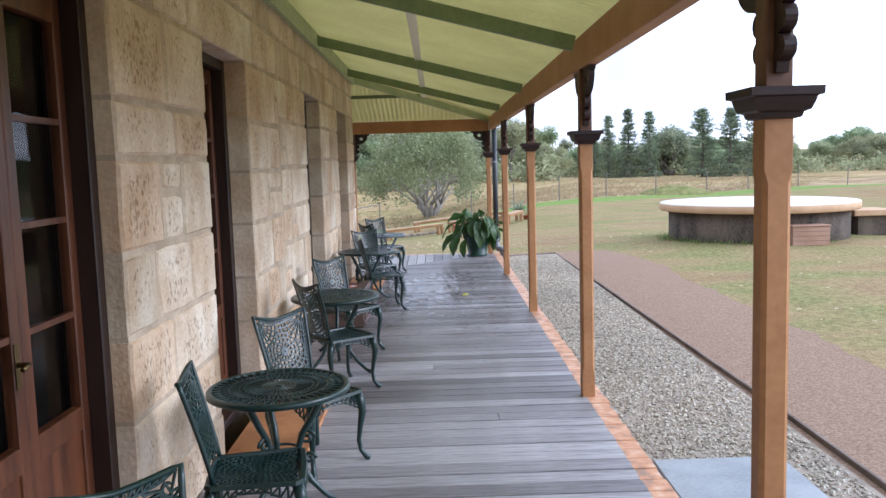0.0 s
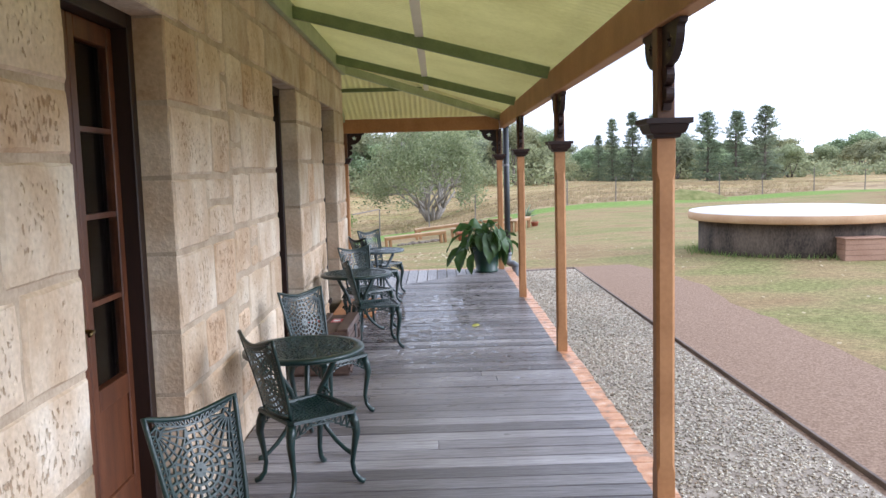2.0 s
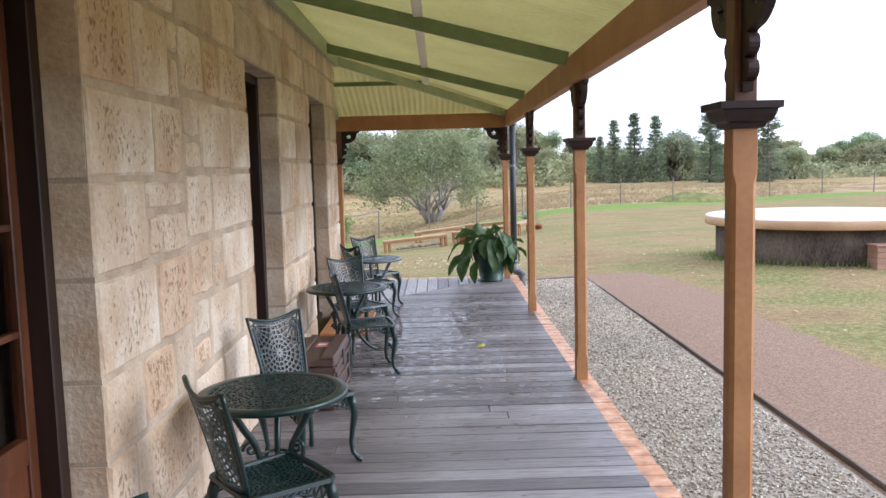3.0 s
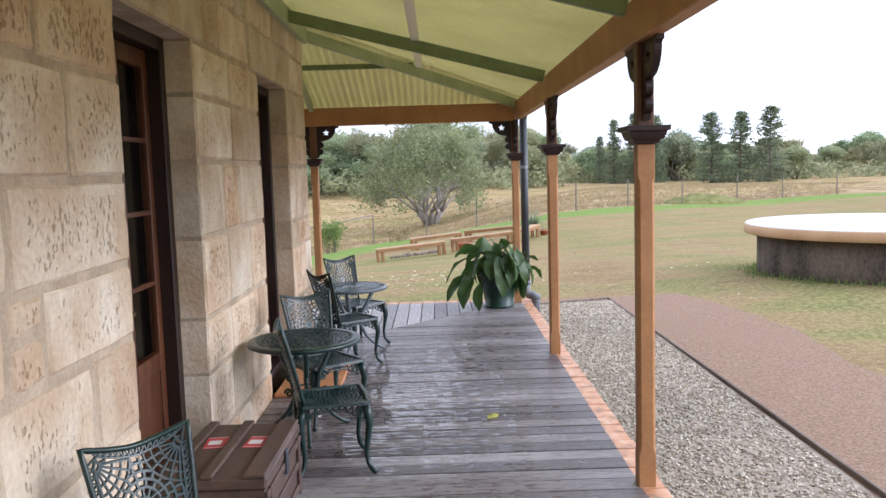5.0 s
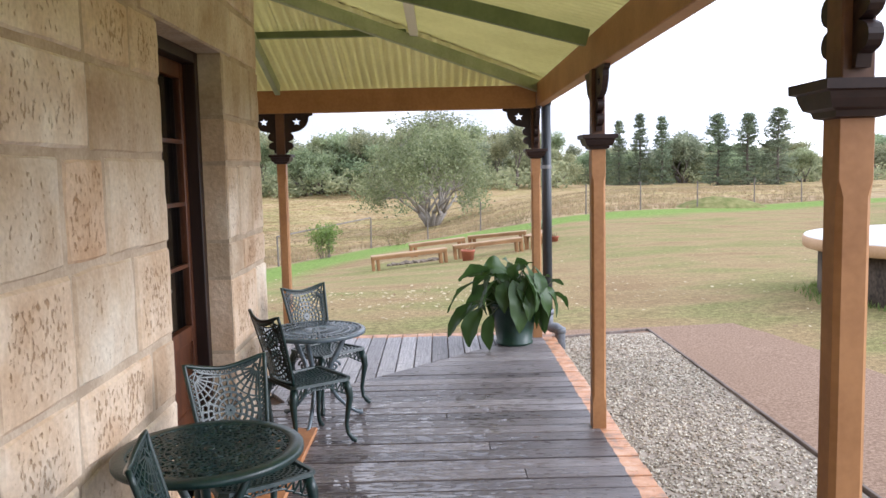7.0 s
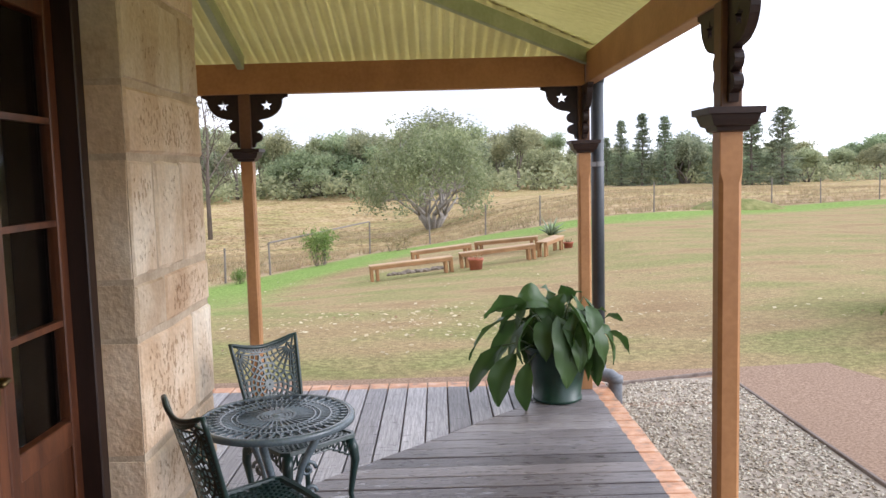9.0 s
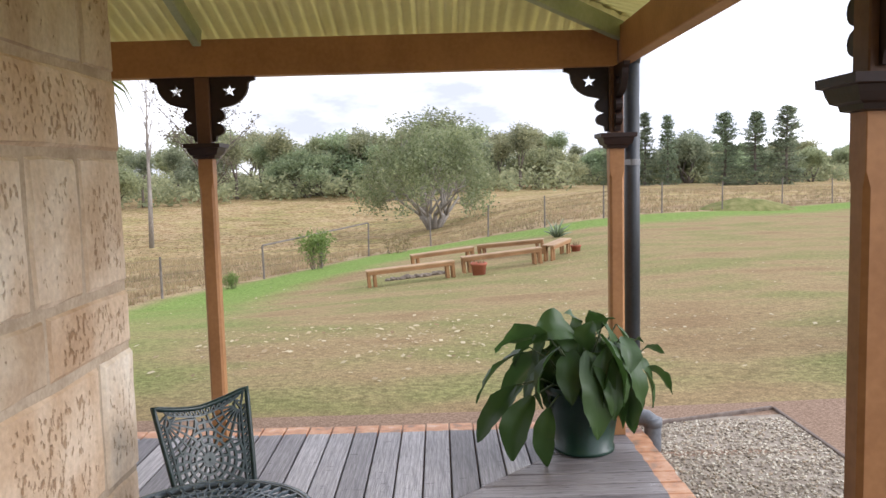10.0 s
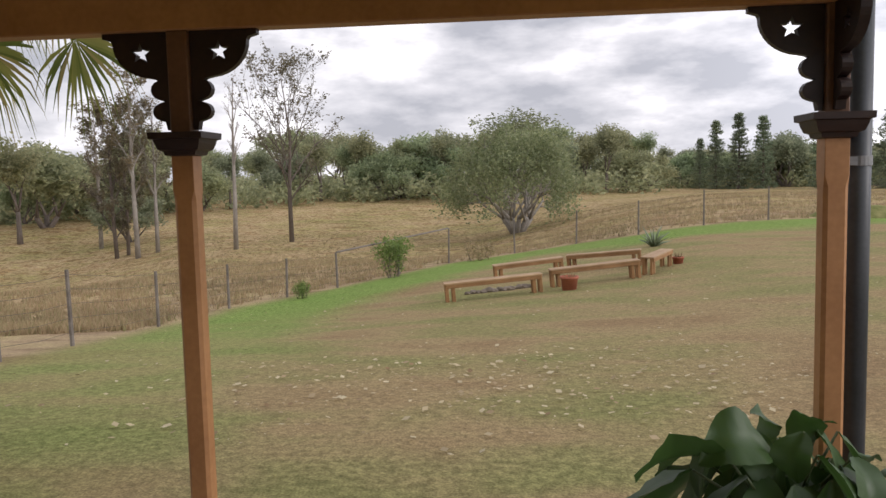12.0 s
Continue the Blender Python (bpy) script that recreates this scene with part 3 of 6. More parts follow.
def build_ground():
    bm = bmesh.new()
    radii = [0] + [2.5 * 1.045 ** k for k in range(160)]
    radii = [r for r in radii if r < 2600]
    n = 260
    reach = bm.verts.layers.float.new("reach")
    rows = []
    for r in radii[1:]:
        ring = []
        for k in range(n):
            a = 2 * math.pi * k / n
            x, y = 0.8 + r * math.sin(a), 8 + r * math.cos(a)
            z = ground_z(x, y) if y > -20 else ground_z(x, -20)
            if -9.0 < x < EDGE and y < END:
                z = min(z, -0.45)
            v = bm.verts.new((x, y, z))
            v[reach] = past_fence(x, y) if r < 120 else 60.0
            ring.append(v)
        rows.append(ring)
    c = bm.verts.new((0.8, 8, -0.45))
    for k in range(n):
        bm.faces.new((c, rows[0][(k + 1) % n], rows[0][k]))
    for a, b in zip(rows, rows[1:]):
        for k in range(n):
            bm.faces.new((a[k], a[(k + 1) % n], b[(k + 1) % n], b[k]))
    bmesh.ops.recalc_face_normals(bm, faces=bm.faces[:])
    ob = new("ground", link_mesh("ground", bm, LAWN, True))
    tagged(ob, "patchy dry lawn running into tawny paddock grass", "ground", "", "structure")


def sheet(name, outline, z_of, material, label, category, step=0.35, lift=0.0):
    """A ground covering: a grid cut to an outline given as x-range by y, laid over the land."""
    bm = bmesh.new()
    grid = {}
    rows = outline
    for j, (y, x0, x1) in enumerate(rows):
        n = 14
        for i in range(n + 1):
            x = x0 + (x1 - x0) * i / n
            grid[i, j] = bm.verts.new((x, y, z_of(x, y) + lift))
        if j:
            for i in range(n):
                bm.faces.new((grid[i, j - 1], grid[i + 1, j - 1], grid[i + 1, j], grid[i, j]))
    ob = new(name, link_mesh(name, bm, material, True))
    return tagged(ob, label, category, "", "structure")


build_ground()
path_rows = []
for k in range(90):
    y = -8 + k * 0.265
    wob = 0.14 * noise.noise((0, y * 0.8, 3)) + 0.10 * noise.noise((0, y * 3.1, 3))
    x0, x1 = (3.0, 4.38 + wob)
    if y > 13.5:
        x1 -= 0.5 * smooth01((y - 13.5) / 2.9)
    if y > 14.7:
        x0 = -9 + 0.0 * y
    if y > 15.3:
        x0 = -9 + (y - 15.3) * 9.8 + wob
    if x0 > x1 - 0.3 or y > 16.45:
        break
    path_rows.append((y, x0, x1))
sheet("path", path_rows, ground_z, RED_PATH, "red-brown gravel path round the verandah", "path", lift=0.022)
sheet("gravel_bed", [(-8 + 0.5 * k, 1.9, 3.05) for k in range(47)] + [(15.27, 1.9, 3.05)], ground_z, GRAVEL, "grey gravel drainage bed beside the deck", "gravel", lift=0.03)


def stones():
    rng = random.Random(5)
    verts, faces = [], []
    base = [(1, 0, 0), (-1, 0, 0), (0, 1, 0), (0, -1, 0), (0, 0, 1), (0, 0, -1)]
    tri = [(0, 2, 4), (2, 1, 4), (1, 3, 4), (3, 0, 4), (2, 0, 5), (1, 2, 5), (3, 1, 5), (0, 3, 5)]
    for _ in range(31000):
        y = 1.5 + 13.7 * rng.random() ** 0.9
        x = 1.97 + 1.05 * rng.random()
        s = rng.uniform(0.006, 0.0145)
        a = rng.uniform(0, 6.3)
        o = len(verts)
        q = Euler((rng.uniform(-0.6, 0.6), rng.uniform(-0.6, 0.6), a)).to_matrix()
        for p in base:
            v = q @ Vector((p[0] * s * rng.uniform(0.8, 1.5), p[1] * s * rng.uniform(0.7, 1.1), p[2] * s * rng.uniform(0.4, 0.75)))
            verts.append((x + v.x, y + v.y, ground_z(x, y) + 0.034 + v.z))
        faces += [tuple(i + o for i in t) for t in tri]
    cloud("gravel", verts, faces, STONES, "loose grey and brown gravel stones", "gravel")


stones()


def border(name, x0, y0, x1, y1):
    d = Vector((x1 - x0, y1 - y0, 0))
    bm = bmesh.new()
    box(bm, 0, -0.011, -0.10, d.length, 0.011, 0.056, bevel=0.004)
    for v in bm.verts:
        v.co.z += 0.008 * noise.noise((v.co.x * 1.5, 0, x0))
    ob = new(name, link_mesh(name, bm, EDGING))
    ob.matrix_basis = Matrix.Translation((x0, y0, ground_z(x0, y0))) @ pose(0, 0, 0, 0, 0, math.degrees(math.atan2(d.y, d.x)))
    return tagged(ob, "dark weathered timber edging board of the gravel bed", "edging", "edging boards")


border("edging_board", 3.06, -6.0, 3.08, 0.4)
border("edging_board", 3.08, 0.41, 3.12, 5.6)
border("edging_board", 3.12, 5.61, 3.08, 10.4)
border("edging_board", 3.08, 10.41, 3.03, 15.40)
border("edging_board", 2.02, 15.10, 3.02, 15.41)

bm = boxes((0, 0, 0, 0.72, 0.95, 0.07), bevel=0.012)
slab = new("paving_slab", link_mesh("paving_slab", bm, CONCRETE))
slab.matrix_basis = pose(2.0, 3.9, -0.14)
tagged(slab, "blue-grey concrete slab set in the gravel bed", "paving slab")

# deck substructure and boards
bm = boxes((WALL - 6.0, CORNER + 0.0, -0.5, EDGE - 0.03, END - 0.03, -0.034), (WALL, BACK, -0.5, EDGE - 0.03, CORNER, -0.034))
deck = new("floor", link_mesh("floor", bm, SLEEPER))
tagged(deck, "grey weathered timber verandah deck with an orange edge", "deck", "", "structure")


def mitre_x(y):
    """Where the cross boards meet the boards of the return, on the diagonal."""
    return EDGE - (END + 0.03 - y) / 1.06


# stone wall core, kept behind the face blocks
core = WALL - 0.011
bm = bmesh.new()
ys = [BACK] + [v for d in DOORS for v in (d[0] - 0.003, d[1] + 0.003)] + [CORNER - 0.006]
for a, b in zip(ys[::2], ys[1::2]):
    box(bm, core - 0.43, a, -0.5, core, b, 3.0)
for a, b in DOORS:
    box(bm, core - 0.43, a - 0.003, HEAD + 0.003, core, b + 0.003, 3.0)
wall_front = new("wall_front", link_mesh("wall_front", bm, MORTAR))
tagged(wall_front, "coursed pitted sandstone wall with pale mortar joints", "stone wall", "", "structure")
bm = boxes((-6.0, CORNER - 0.45, -0.5, core - 0.43, CORNER - 0.012, 3.0))
wall_end = new("wall_end", link_mesh("wall_end", bm, MORTAR))
tagged(wall_end, "sandstone end wall of the house", "stone wall", "", "structure")
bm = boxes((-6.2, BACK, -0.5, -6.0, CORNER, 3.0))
tagged(new("wall_back", link_mesh("wall_back", bm, ROOM)), "plain rear wall of the rooms, coloured near black for their shade", "wall", "", "structure")
bm = boxes((-6.2, BACK - 0.2, -0.5, EDGE, BACK, 3.0))
tagged(new("wall_south", link_mesh("wall_south", bm, MORTAR)), "plain masonry wall closing the verandah", "wall", "", "structure")
# the floor takes near-black timber, its indoor shade included in the colour
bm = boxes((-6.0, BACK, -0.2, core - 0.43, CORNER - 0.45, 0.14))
tagged(new("floor_inside", link_mesh("floor_inside", bm, DARK_WOOD)), "boarded floor of the rooms, coloured near black for their shade", "floor", "", "structure")
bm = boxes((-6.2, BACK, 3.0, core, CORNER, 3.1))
tagged(new("ceiling", link_mesh("ceiling", bm, ROOM)), "plain ceiling over the rooms, coloured near black for their shade", "ceiling", "", "structure")


# ---- verandah roof ----
def corrugated(name, along_x):
    """Iron sheets with round corrugations running down the slope."""
    bm = bmesh.new()
    wave, amp, per = 0.076, 0.0085, 8
    if along_x:
        n = int((END_Y + 0.2 - BACK) / wave * per)
        rows = []
        for i in range(n + 1):
            y = BACK + i * wave / per
            h = amp * math.cos(2 * math.pi * i / per)
            # the sheet stops at the hip
            x0 = WALL if y < CORNER else min(POST_X + 0.2, WALL + (y - CORNER) * 1.26 - 0.03)
            rows.append([bm.verts.new((x, y, ROOF0 + PITCH * (POST_X - x) + h)) for x in (x0, POST_X + 0.22)])
    else:
        n = int((POST_X + 0.2 + 6.2) / wave * per)
        rows = []
        for i in range(n + 1):
            x = -6.2 + i * wave / per
            h = amp * math.cos(2 * math.pi * i / per)
            y0 = CORNER if x < WALL else min(END_Y + 0.2, CORNER + (x - WALL) * 0.794 - 0.03)
            k = PITCH * (POST_X - WALL) / (END_Y - CORNER)
            rows.append([bm.verts.new((x, y, ROOF0 + k * (END_Y - y) + h)) for y in (y0, END_Y + 0.22)])
    for a, b in zip(rows, rows[1:]):
        bm.faces.new((a[0], a[1], b[1], b[0]))
    bmesh.ops.solidify(bm, geom=bm.faces[:], thickness=0.002)
    me = link_mesh(name, bm, CREAM, True)
    return me


roof = new("ceiling_verandah_iron", corrugated("ceiling_verandah_iron", True))
tagged(roof, "cream-painted corrugated iron verandah roof seen from below", "roof", "", "structure")
roof = new("ceiling_return_iron", corrugated("ceiling_return_iron", False))
tagged(roof, "cream-painted corrugated iron roof over the return", "roof", "", "structure")


def beam_between(name, p, q, width, depth, material, label, category, group=""):
    """A straight timber whose top edge runs from p to q."""
    p, q = Vector(p), Vector(q)
    d = q - p
    bm = boxes((0, -width / 2, -depth, d.length, width / 2, 0), bevel=0.005)
    ob = new(name, link_mesh(name, bm, material))
    x = d.normalized()
    y = Vector((0, 0, 1)).cross(x).normalized()
    z = x.cross(y)
    ob.matrix_basis = Matrix(((x.x, y.x, z.x, p.x), (x.y, y.y, z.y, p.y), (x.z, y.z, z.z, p.z), (0, 0, 0, 1)))
    return tagged(ob, label, category, group)


RAFTER_TOP = ROOF0 - 0.046
for y in POSTS_Y:
    beam_between("rafter", (WALL, y, RAFTER_TOP + PITCH * (POST_X - WALL)), (POST_X - 0.05, y, RAFTER_TOP + 0.013), 0.048, 0.098, GREEN, "mid-green painted timber rafter over a verandah post", "rafter", "verandah rafters")
K_END = PITCH * (POST_X - WALL) / (END_Y - CORNER)
for x in (RETURN_POST_X, -3.3):
    beam_between("rafter", (x, CORNER, RAFTER_TOP + K_END * (END_Y - CORNER)), (x, END_Y - 0.05, RAFTER_TOP + 0.013), 0.048, 0.098, PALE_GREEN, "pale green rafter over the return", "rafter", "return rafters")
beam_between("hip_rafter", (WALL, CORNER, RAFTER_TOP + PITCH * (POST_X - WALL) - 0.01), (POST_X - 0.02, END_Y - 0.03, RAFTER_TOP + 0.005), 0.045, 0.105, PALE_GREEN, "pale green hip rafter running to the corner post", "rafter")
zb = ROOF0 + PITCH * (POST_X - 0.72) - 0.022
beam_between("batten", (0.72, BACK, zb), (0.72, CORNER + 0.86, zb), 0.07, 0.036, BATTEN, "cream roof batten across the rafters", "batten")
yb = 13.72
zb = ROOF0 + K_END * (END_Y - yb) - 0.010
beam_between("batten", (-6, yb, zb), (0.66, yb, zb), 0.06, 0.05, GREEN, "green batten under the return roof", "batten")
beam_between("wall_plate", (WALL + 0.025, BACK, 2.955), (WALL + 0.025, CORNER, 2.955), 0.05, 0.16, PALE_GREEN, "pale green timber plate along the wall top", "wall plate")
beam_between("eaves_beam", (POST_X, BACK, beam_low(BACK) + BEAM_DEPTH), (POST_X, END_Y + 0.05, beam_low(END_Y) + BEAM_DEPTH), 0.08, BEAM_DEPTH, ORANGE, "orange-brown painted eaves beam on the posts", "beam", "eaves beams")
beam_between("eaves_beam", (-6.2, END_Y, END_LOW + BEAM_DEPTH), (POST_X - 0.047, END_Y, END_LOW + BEAM_DEPTH), 0.09, BEAM_DEPTH, ORANGE, "orange-brown painted beam across the return", "beam", "eaves beams")


# ---- posts ----
def star_points(cx, cz, r):
    return [(cx + (r if i % 2 == 0 else r * 0.42) * math.sin(math.pi * i / 5), cz + (r if i % 2 == 0 else r * 0.42) * math.cos(math.pi * i / 5)) for i in range(10)]


def bracket_outline():
    """Fretted bracket: the post on the left (x = 0), the beam on top (z = 0)."""
    pts = [(0, 0), (0.235, 0), (0.235, -0.018), (0.205, -0.028)]
    for i in range(9):
        a = radians(-84 * i / 8)
        pts.append((0.058 + 0.142 * math.cos(a), -0.036 + 0.132 * math.sin(a)))
    pts += [(0.052, -0.172)]
    for cz, r in ((-0.212, 0.036), (-0.292, 0.032)):
        for i in range(7):
            a = radians(75 - 150 * i / 6)
            pts.append((0.034 + r * math.cos(a), cz + r * math.sin(a)))
        pts.append((0.022, cz - r - 0.006))
    pts += [(0.016, -0.36), (0.0, -0.36)]
    return pts


def bracket(name, parent, m):
    bm = bmesh.new()
    out = bracket_outline()
    star = star_points(0.100, -0.076, 0.039)
    edges = []
    for loop in (out, star):
        vs = [bm.verts.new((x, 0, z)) for x, z in loop]
        edges += [bm.edges.new((vs[i], vs[(i + 1) % len(vs)])) for i in range(len(vs))]
    bmesh.ops.triangle_fill(bm, edges=edges, use_beauty=True)

    def in_star(c):
        hit = False
        for (x1, z1), (x2, z2) in zip(star, star[1:] + star[:1]):
            if (z1 > c.z) != (z2 > c.z) and c.x < x1 + (x2 - x1) * (c.z - z1) / (z2 - z1):
                hit = not hit
        return hit
    inside = [f for f in bm.faces if in_star(f.calc_center_median())]
    if inside:
        bmesh.ops.delete(bm, geom=inside, context="FACES")
    ext = bmesh.ops.extrude_face_region(bm, geom=bm.faces[:])
    bmesh.ops.translate(bm, vec=(0, 0.035, 0), verts=[v for v in ext["geom"] if isinstance(v, bmesh.types.BMVert)])
    bmesh.ops.translate(bm, vec=(0, -0.0175, 0), verts=bm.verts[:])
    bmesh.ops.recalc_face_normals(bm, faces=bm.faces[:])
    ob = part(name, bm, MAROON, parent, "dark maroon fretted bracket with a star cut-out")
    ob.matrix_basis = m @ Matrix.Diagonal((1.08, 1, 1.0, 1))
    return ob


def post(x, y, ways, label):
    t = thing("verandah_post", pose(x, y, 0), label, "post", "verandah posts")
    low = END_LOW if y == END_Y else beam_low(y)
    w, c = 0.0415, 0.013
    bm = bmesh.new()
    # square foot, stop-chamfered shaft, square head
    prof = []
    for z, ch in ((0.0, 0.002), (0.16, 0.002), (0.20, c), (1.50, c), (1.54, 0.002), (1.69, 0.002)):
        ring = [(-w, -w + ch), (-w, w - ch), (-w + ch, w), (w - ch, w), (w, w - ch), (w, -w + ch), (w - ch, -w), (-w + ch, -w)]
        prof.append([bm.verts.new((px, py, z)) for px, py in ring])
    for a, b in zip(prof, prof[1:]):
        for k in range(8):
            bm.faces.new((a[k], b[k], b[(k + 1) % 8], a[(k + 1) % 8]))
    bm.faces.new(prof[0])
    bm.faces.new(prof[-1][::-1])
    bmesh.ops.recalc_face_normals(bm, faces=bm.faces[:])
    part("shaft", bm, ORANGE, t)
    bm = boxes((-w + 0.002, -w + 0.002, 1.69, w - 0.002, w - 0.002, low), bevel=0.004)
    part("upper_post", bm, HEAD_BROWN, t, "dark brown post head")
    bm = bmesh.new()
    rings = []
    for r, z in ((0.043, 1.682), (0.058, 1.686), (0.062, 1.700), (0.076, 1.706), (0.084, 1.726), (0.088, 1.742), (0.101, 1.746), (0.102, 1.769), (0.044, 1.771)):
        rings.append([bm.verts.new(p) for p in ((-r, -r, z), (r, -r, z), (r, r, z), (-r, r, z))])
    for a, b in zip(rings, rings[1:]):
        for k in range(4):
            bm.faces.new((a[k], a[(k + 1) % 4], b[(k + 1) % 4], b[k]))
    part("capital", bm, MAROON, t, "dark maroon moulded timber capital").location.z = -0.016 if y == END_Y else 0.0
    for deg in ways:
        bracket("bracket", t, pose(0, 0, low, 0, 0, deg) @ Matrix.Translation((w, 0, 0)))
    return t


for x, y in zip(POSTS_X, POSTS_Y):
    post(x, y, (90, -90), "orange-brown chamfered verandah post with maroon capital and brackets")
post(CORNER_POST_X, END_Y, (180, -90), "orange-brown corner verandah post beside a downpipe")
for x in (RETURN_POST_X, -3.3):
    post(x, END_Y, (0, 180), "orange-brown post of the return with star brackets")

# downpipe at the corner
pipe = thing("downpipe", pose(CORNER_POST_X + 0.110, END_Y + 0.07, 0), "dark grey round downpipe strapped to the corner post", "downpipe")
part("pipe", tube(bmesh.new(), [(0, 0, 0.16), (0, 0, 1.2), (0, 0, 2.20)], 0.045, 20), PIPE, pipe, "", True)
part("rain_head", tube(bmesh.new(), [(0, 0, 2.15), (0.0, 0, 2.24), (0.03, 0, 2.30)], [0.047, 0.062, 0.066], 20), PIPE, pipe, "", True)
part("collar", tube(bmesh.new(), [(0, 0, 0.20), (0, 0, 0.245)], 0.056, 20), PIPE_GREY, pipe, "grey plastic collar", True)
part("elbow", tube(bmesh.new(), [(0, 0, 0.205), (0, 0, 0.13), (0.008, -0.004, 0.095), (0.035, -0.018, 0.075), (0.075, -0.038, 0.072), (0.098, -0.050, 0.055), (0.105, -0.054, 0.02), (0.105, -0.054, -0.20)], 0.050, 18), PIPE_GREY, pipe, "grey plastic elbow", True)
part("elbow_collar", tube(bmesh.new(), [(0.105, -0.054, 0.028), (0.105, -0.054, 0.075), (0.105, -0.054, 0.082)], [0.056, 0.056, 0.04], 18), PIPE_GREY, pipe, "grey plastic collar", True)
part("strap", tube(bmesh.new(), [(0, 0, 1.57), (0, 0, 1.605)], 0.0485, 20), GALV, pipe, "galvanised strap")
part("strap_arm", boxes((-0.10, -0.052, 1.572, -0.02, -0.046, 1.602)), GALV, pipe)


# ---- doors ----
def french_door(y0, y1, label, proud=0.0):
    t = thing("french_door", pose(WALL + proud, (y0 + y1) / 2, 0.0), label, "door", "verandah doors")
    h = (y1 - y0) / 2
    fx, lx = -0.145, -0.215
    part("frame", boxes((-0.30, -h, 0.05, fx, -h + 0.065, HEAD), (-0.30, h - 0.065, 0.05, fx, h, HEAD), (-0.30, -h + 0.065, HEAD - 0.065, fx, h - 0.065, HEAD), bevel=0.004), DARK_WOOD, t, "dark stained door frame")
    # added dark lining: covers the daylit wall core so the panes look dark
    part("lining", boxes((-0.445, -h, 0.05, -0.302, -h + 0.022, HEAD), (-0.445, h - 0.022, 0.05, -0.302, h, HEAD), (-0.445, -h + 0.022, HEAD - 0.022, -0.302, h - 0.022, HEAD), bevel=0.003), DARK_WOOD, t, "dark reveal lining added to darken the panes")
    part("threshold", boxes((-0.33, -h, 0.0, fx + 0.03, h, 0.05), bevel=0.006), DARK_WOOD, t)
    for side in (-1, 1):
        a, b = sorted((side * (h - 0.068), side * 0.003))
        zt = HEAD - 0.068
        leaf = part("leaf", boxes((lx - 0.045, a, 0.055, lx, a + 0.058, zt), (lx - 0.045, b - 0.058, 0.055, lx, b, zt), (lx - 0.045, a + 0.058, 0.055, lx, b - 0.058, 0.24), (lx - 0.045, a + 0.058, 0.62, lx, b - 0.058, 0.71), (lx - 0.045, a + 0.058, zt - 0.09, lx, b - 0.058, zt), bevel=0.004), DOOR_WOOD, t, "varnished red-brown glazed door leaf")
        part("lower_panel", boxes((lx - 0.032, a + 0.055, 0.23, lx - 0.012, b - 0.055, 0.63), bevel=0.003), DOOR_WOOD, leaf)
        n = 4
        zs = [0.71 + (zt - 0.09 - 0.71) * i / n for i in range(n + 1)]
        for i in range(1, n):
            part("glazing_bar", boxes((lx - 0.036, a + 0.057, zs[i] - 0.011, lx - 0.006, b - 0.057, zs[i] + 0.011)), DOOR_WOOD, leaf)
        for i in range(n):
            p = part("pane", boxes((lx - 0.024, a + 0.059, zs[i] + 0.012, lx - 0.020, b - 0.059, zs[i + 1] - 0.012)), GLASS, leaf)
        if side < 0:
            part("handle", tube(bmesh.new(), [(lx, b - 0.04, 0.98), (lx + 0.04, b - 0.04, 0.98), (lx + 0.045, b - 0.09, 0.975)], 0.009, 8), BRASS, leaf, "tarnished brass lever handle", True)
            part("lock_plate", boxes((lx, b - 0.055, 0.90, lx + 0.004, b - 0.025, 1.05)), BRASS, leaf)
    return t


for a, b in DOORS:
    french_door(a, b, "closed red-brown glazed french door in a dark frame", 0.062 if a == DOORS[0][0] else 0.0)

for i, (a, b) in enumerate(DOORS):
    if i == 2:
        continue
    st = new("door_step", link_mesh("door_step", boxes((0, 0, 0, 0.455, b - a + 0.06, 0.028), bevel=0.006), STEP_ORANGE))
    st.matrix_basis = pose(WALL + 0.012, a - 0.03, 0.002)
    tagged(st, "low orange painted doorstep in front of a french door", "step", "door steps")
# ---- cast metal furniture ----
def arc(cx, cy, r, a0, a1, n):
    return [(cx + r * math.cos(a0 + (a1 - a0) * i / n), cy + r * math.sin(a0 + (a1 - a0) * i / n)) for i in range(n + 1)]


def lattice(bm, inside, place, centre, radii, cell, width, height, rng=None, jitter=0.0):
    """Pierced casting: rings round a centre, joined by staggered spokes, cut off where inside() fails."""
    def run(pts):
        keep = []
        for p in pts:
            if inside(*p):
                keep.append(p)
            else:
                if len(keep) > 1:
                    ribbon(bm, keep, width, height, place)
                keep = []
        if len(keep) > 1:
            ribbon(bm, keep, width, height, place)

    for r in radii:
        n = max(12, int(2 * math.pi * r / 0.012))
        run(arc(centre[0], centre[1], r, 0, 2 * math.pi, n))
    for k, (r0, r1) in enumerate(zip(radii, radii[1:])):
        n = max(6, int(2 * math.pi * (r0 + r1) / 2 / cell))
        for i in range(n):
            a = 2 * math.pi * (i + 0.5 * (k % 2)) / n
            b = a + (rng.uniform(-jitter, jitter) if rng else 0)
            p = (centre[0] + r0 * math.cos(a), centre[1] + r0 * math.sin(a))
            q = (centre[0] + r1 * math.cos(b), centre[1] + r1 * math.sin(b))
            m = ((p[0] + q[0]) / 2, (p[1] + q[1]) / 2)
            if inside(*p) and inside(*q):
                ribbon(bm, [p, m, q], width, height, place)
            elif inside(*p) and inside(*m):
                ribbon(bm, [p, m], width, height, place)


SEAT_Z = 0.385


def back_half(v):
    return 0.135 + 0.042 * v


def back_top(u):
    return 0.375 + 0.040 * abs(u) ** 1.6 - 0.006


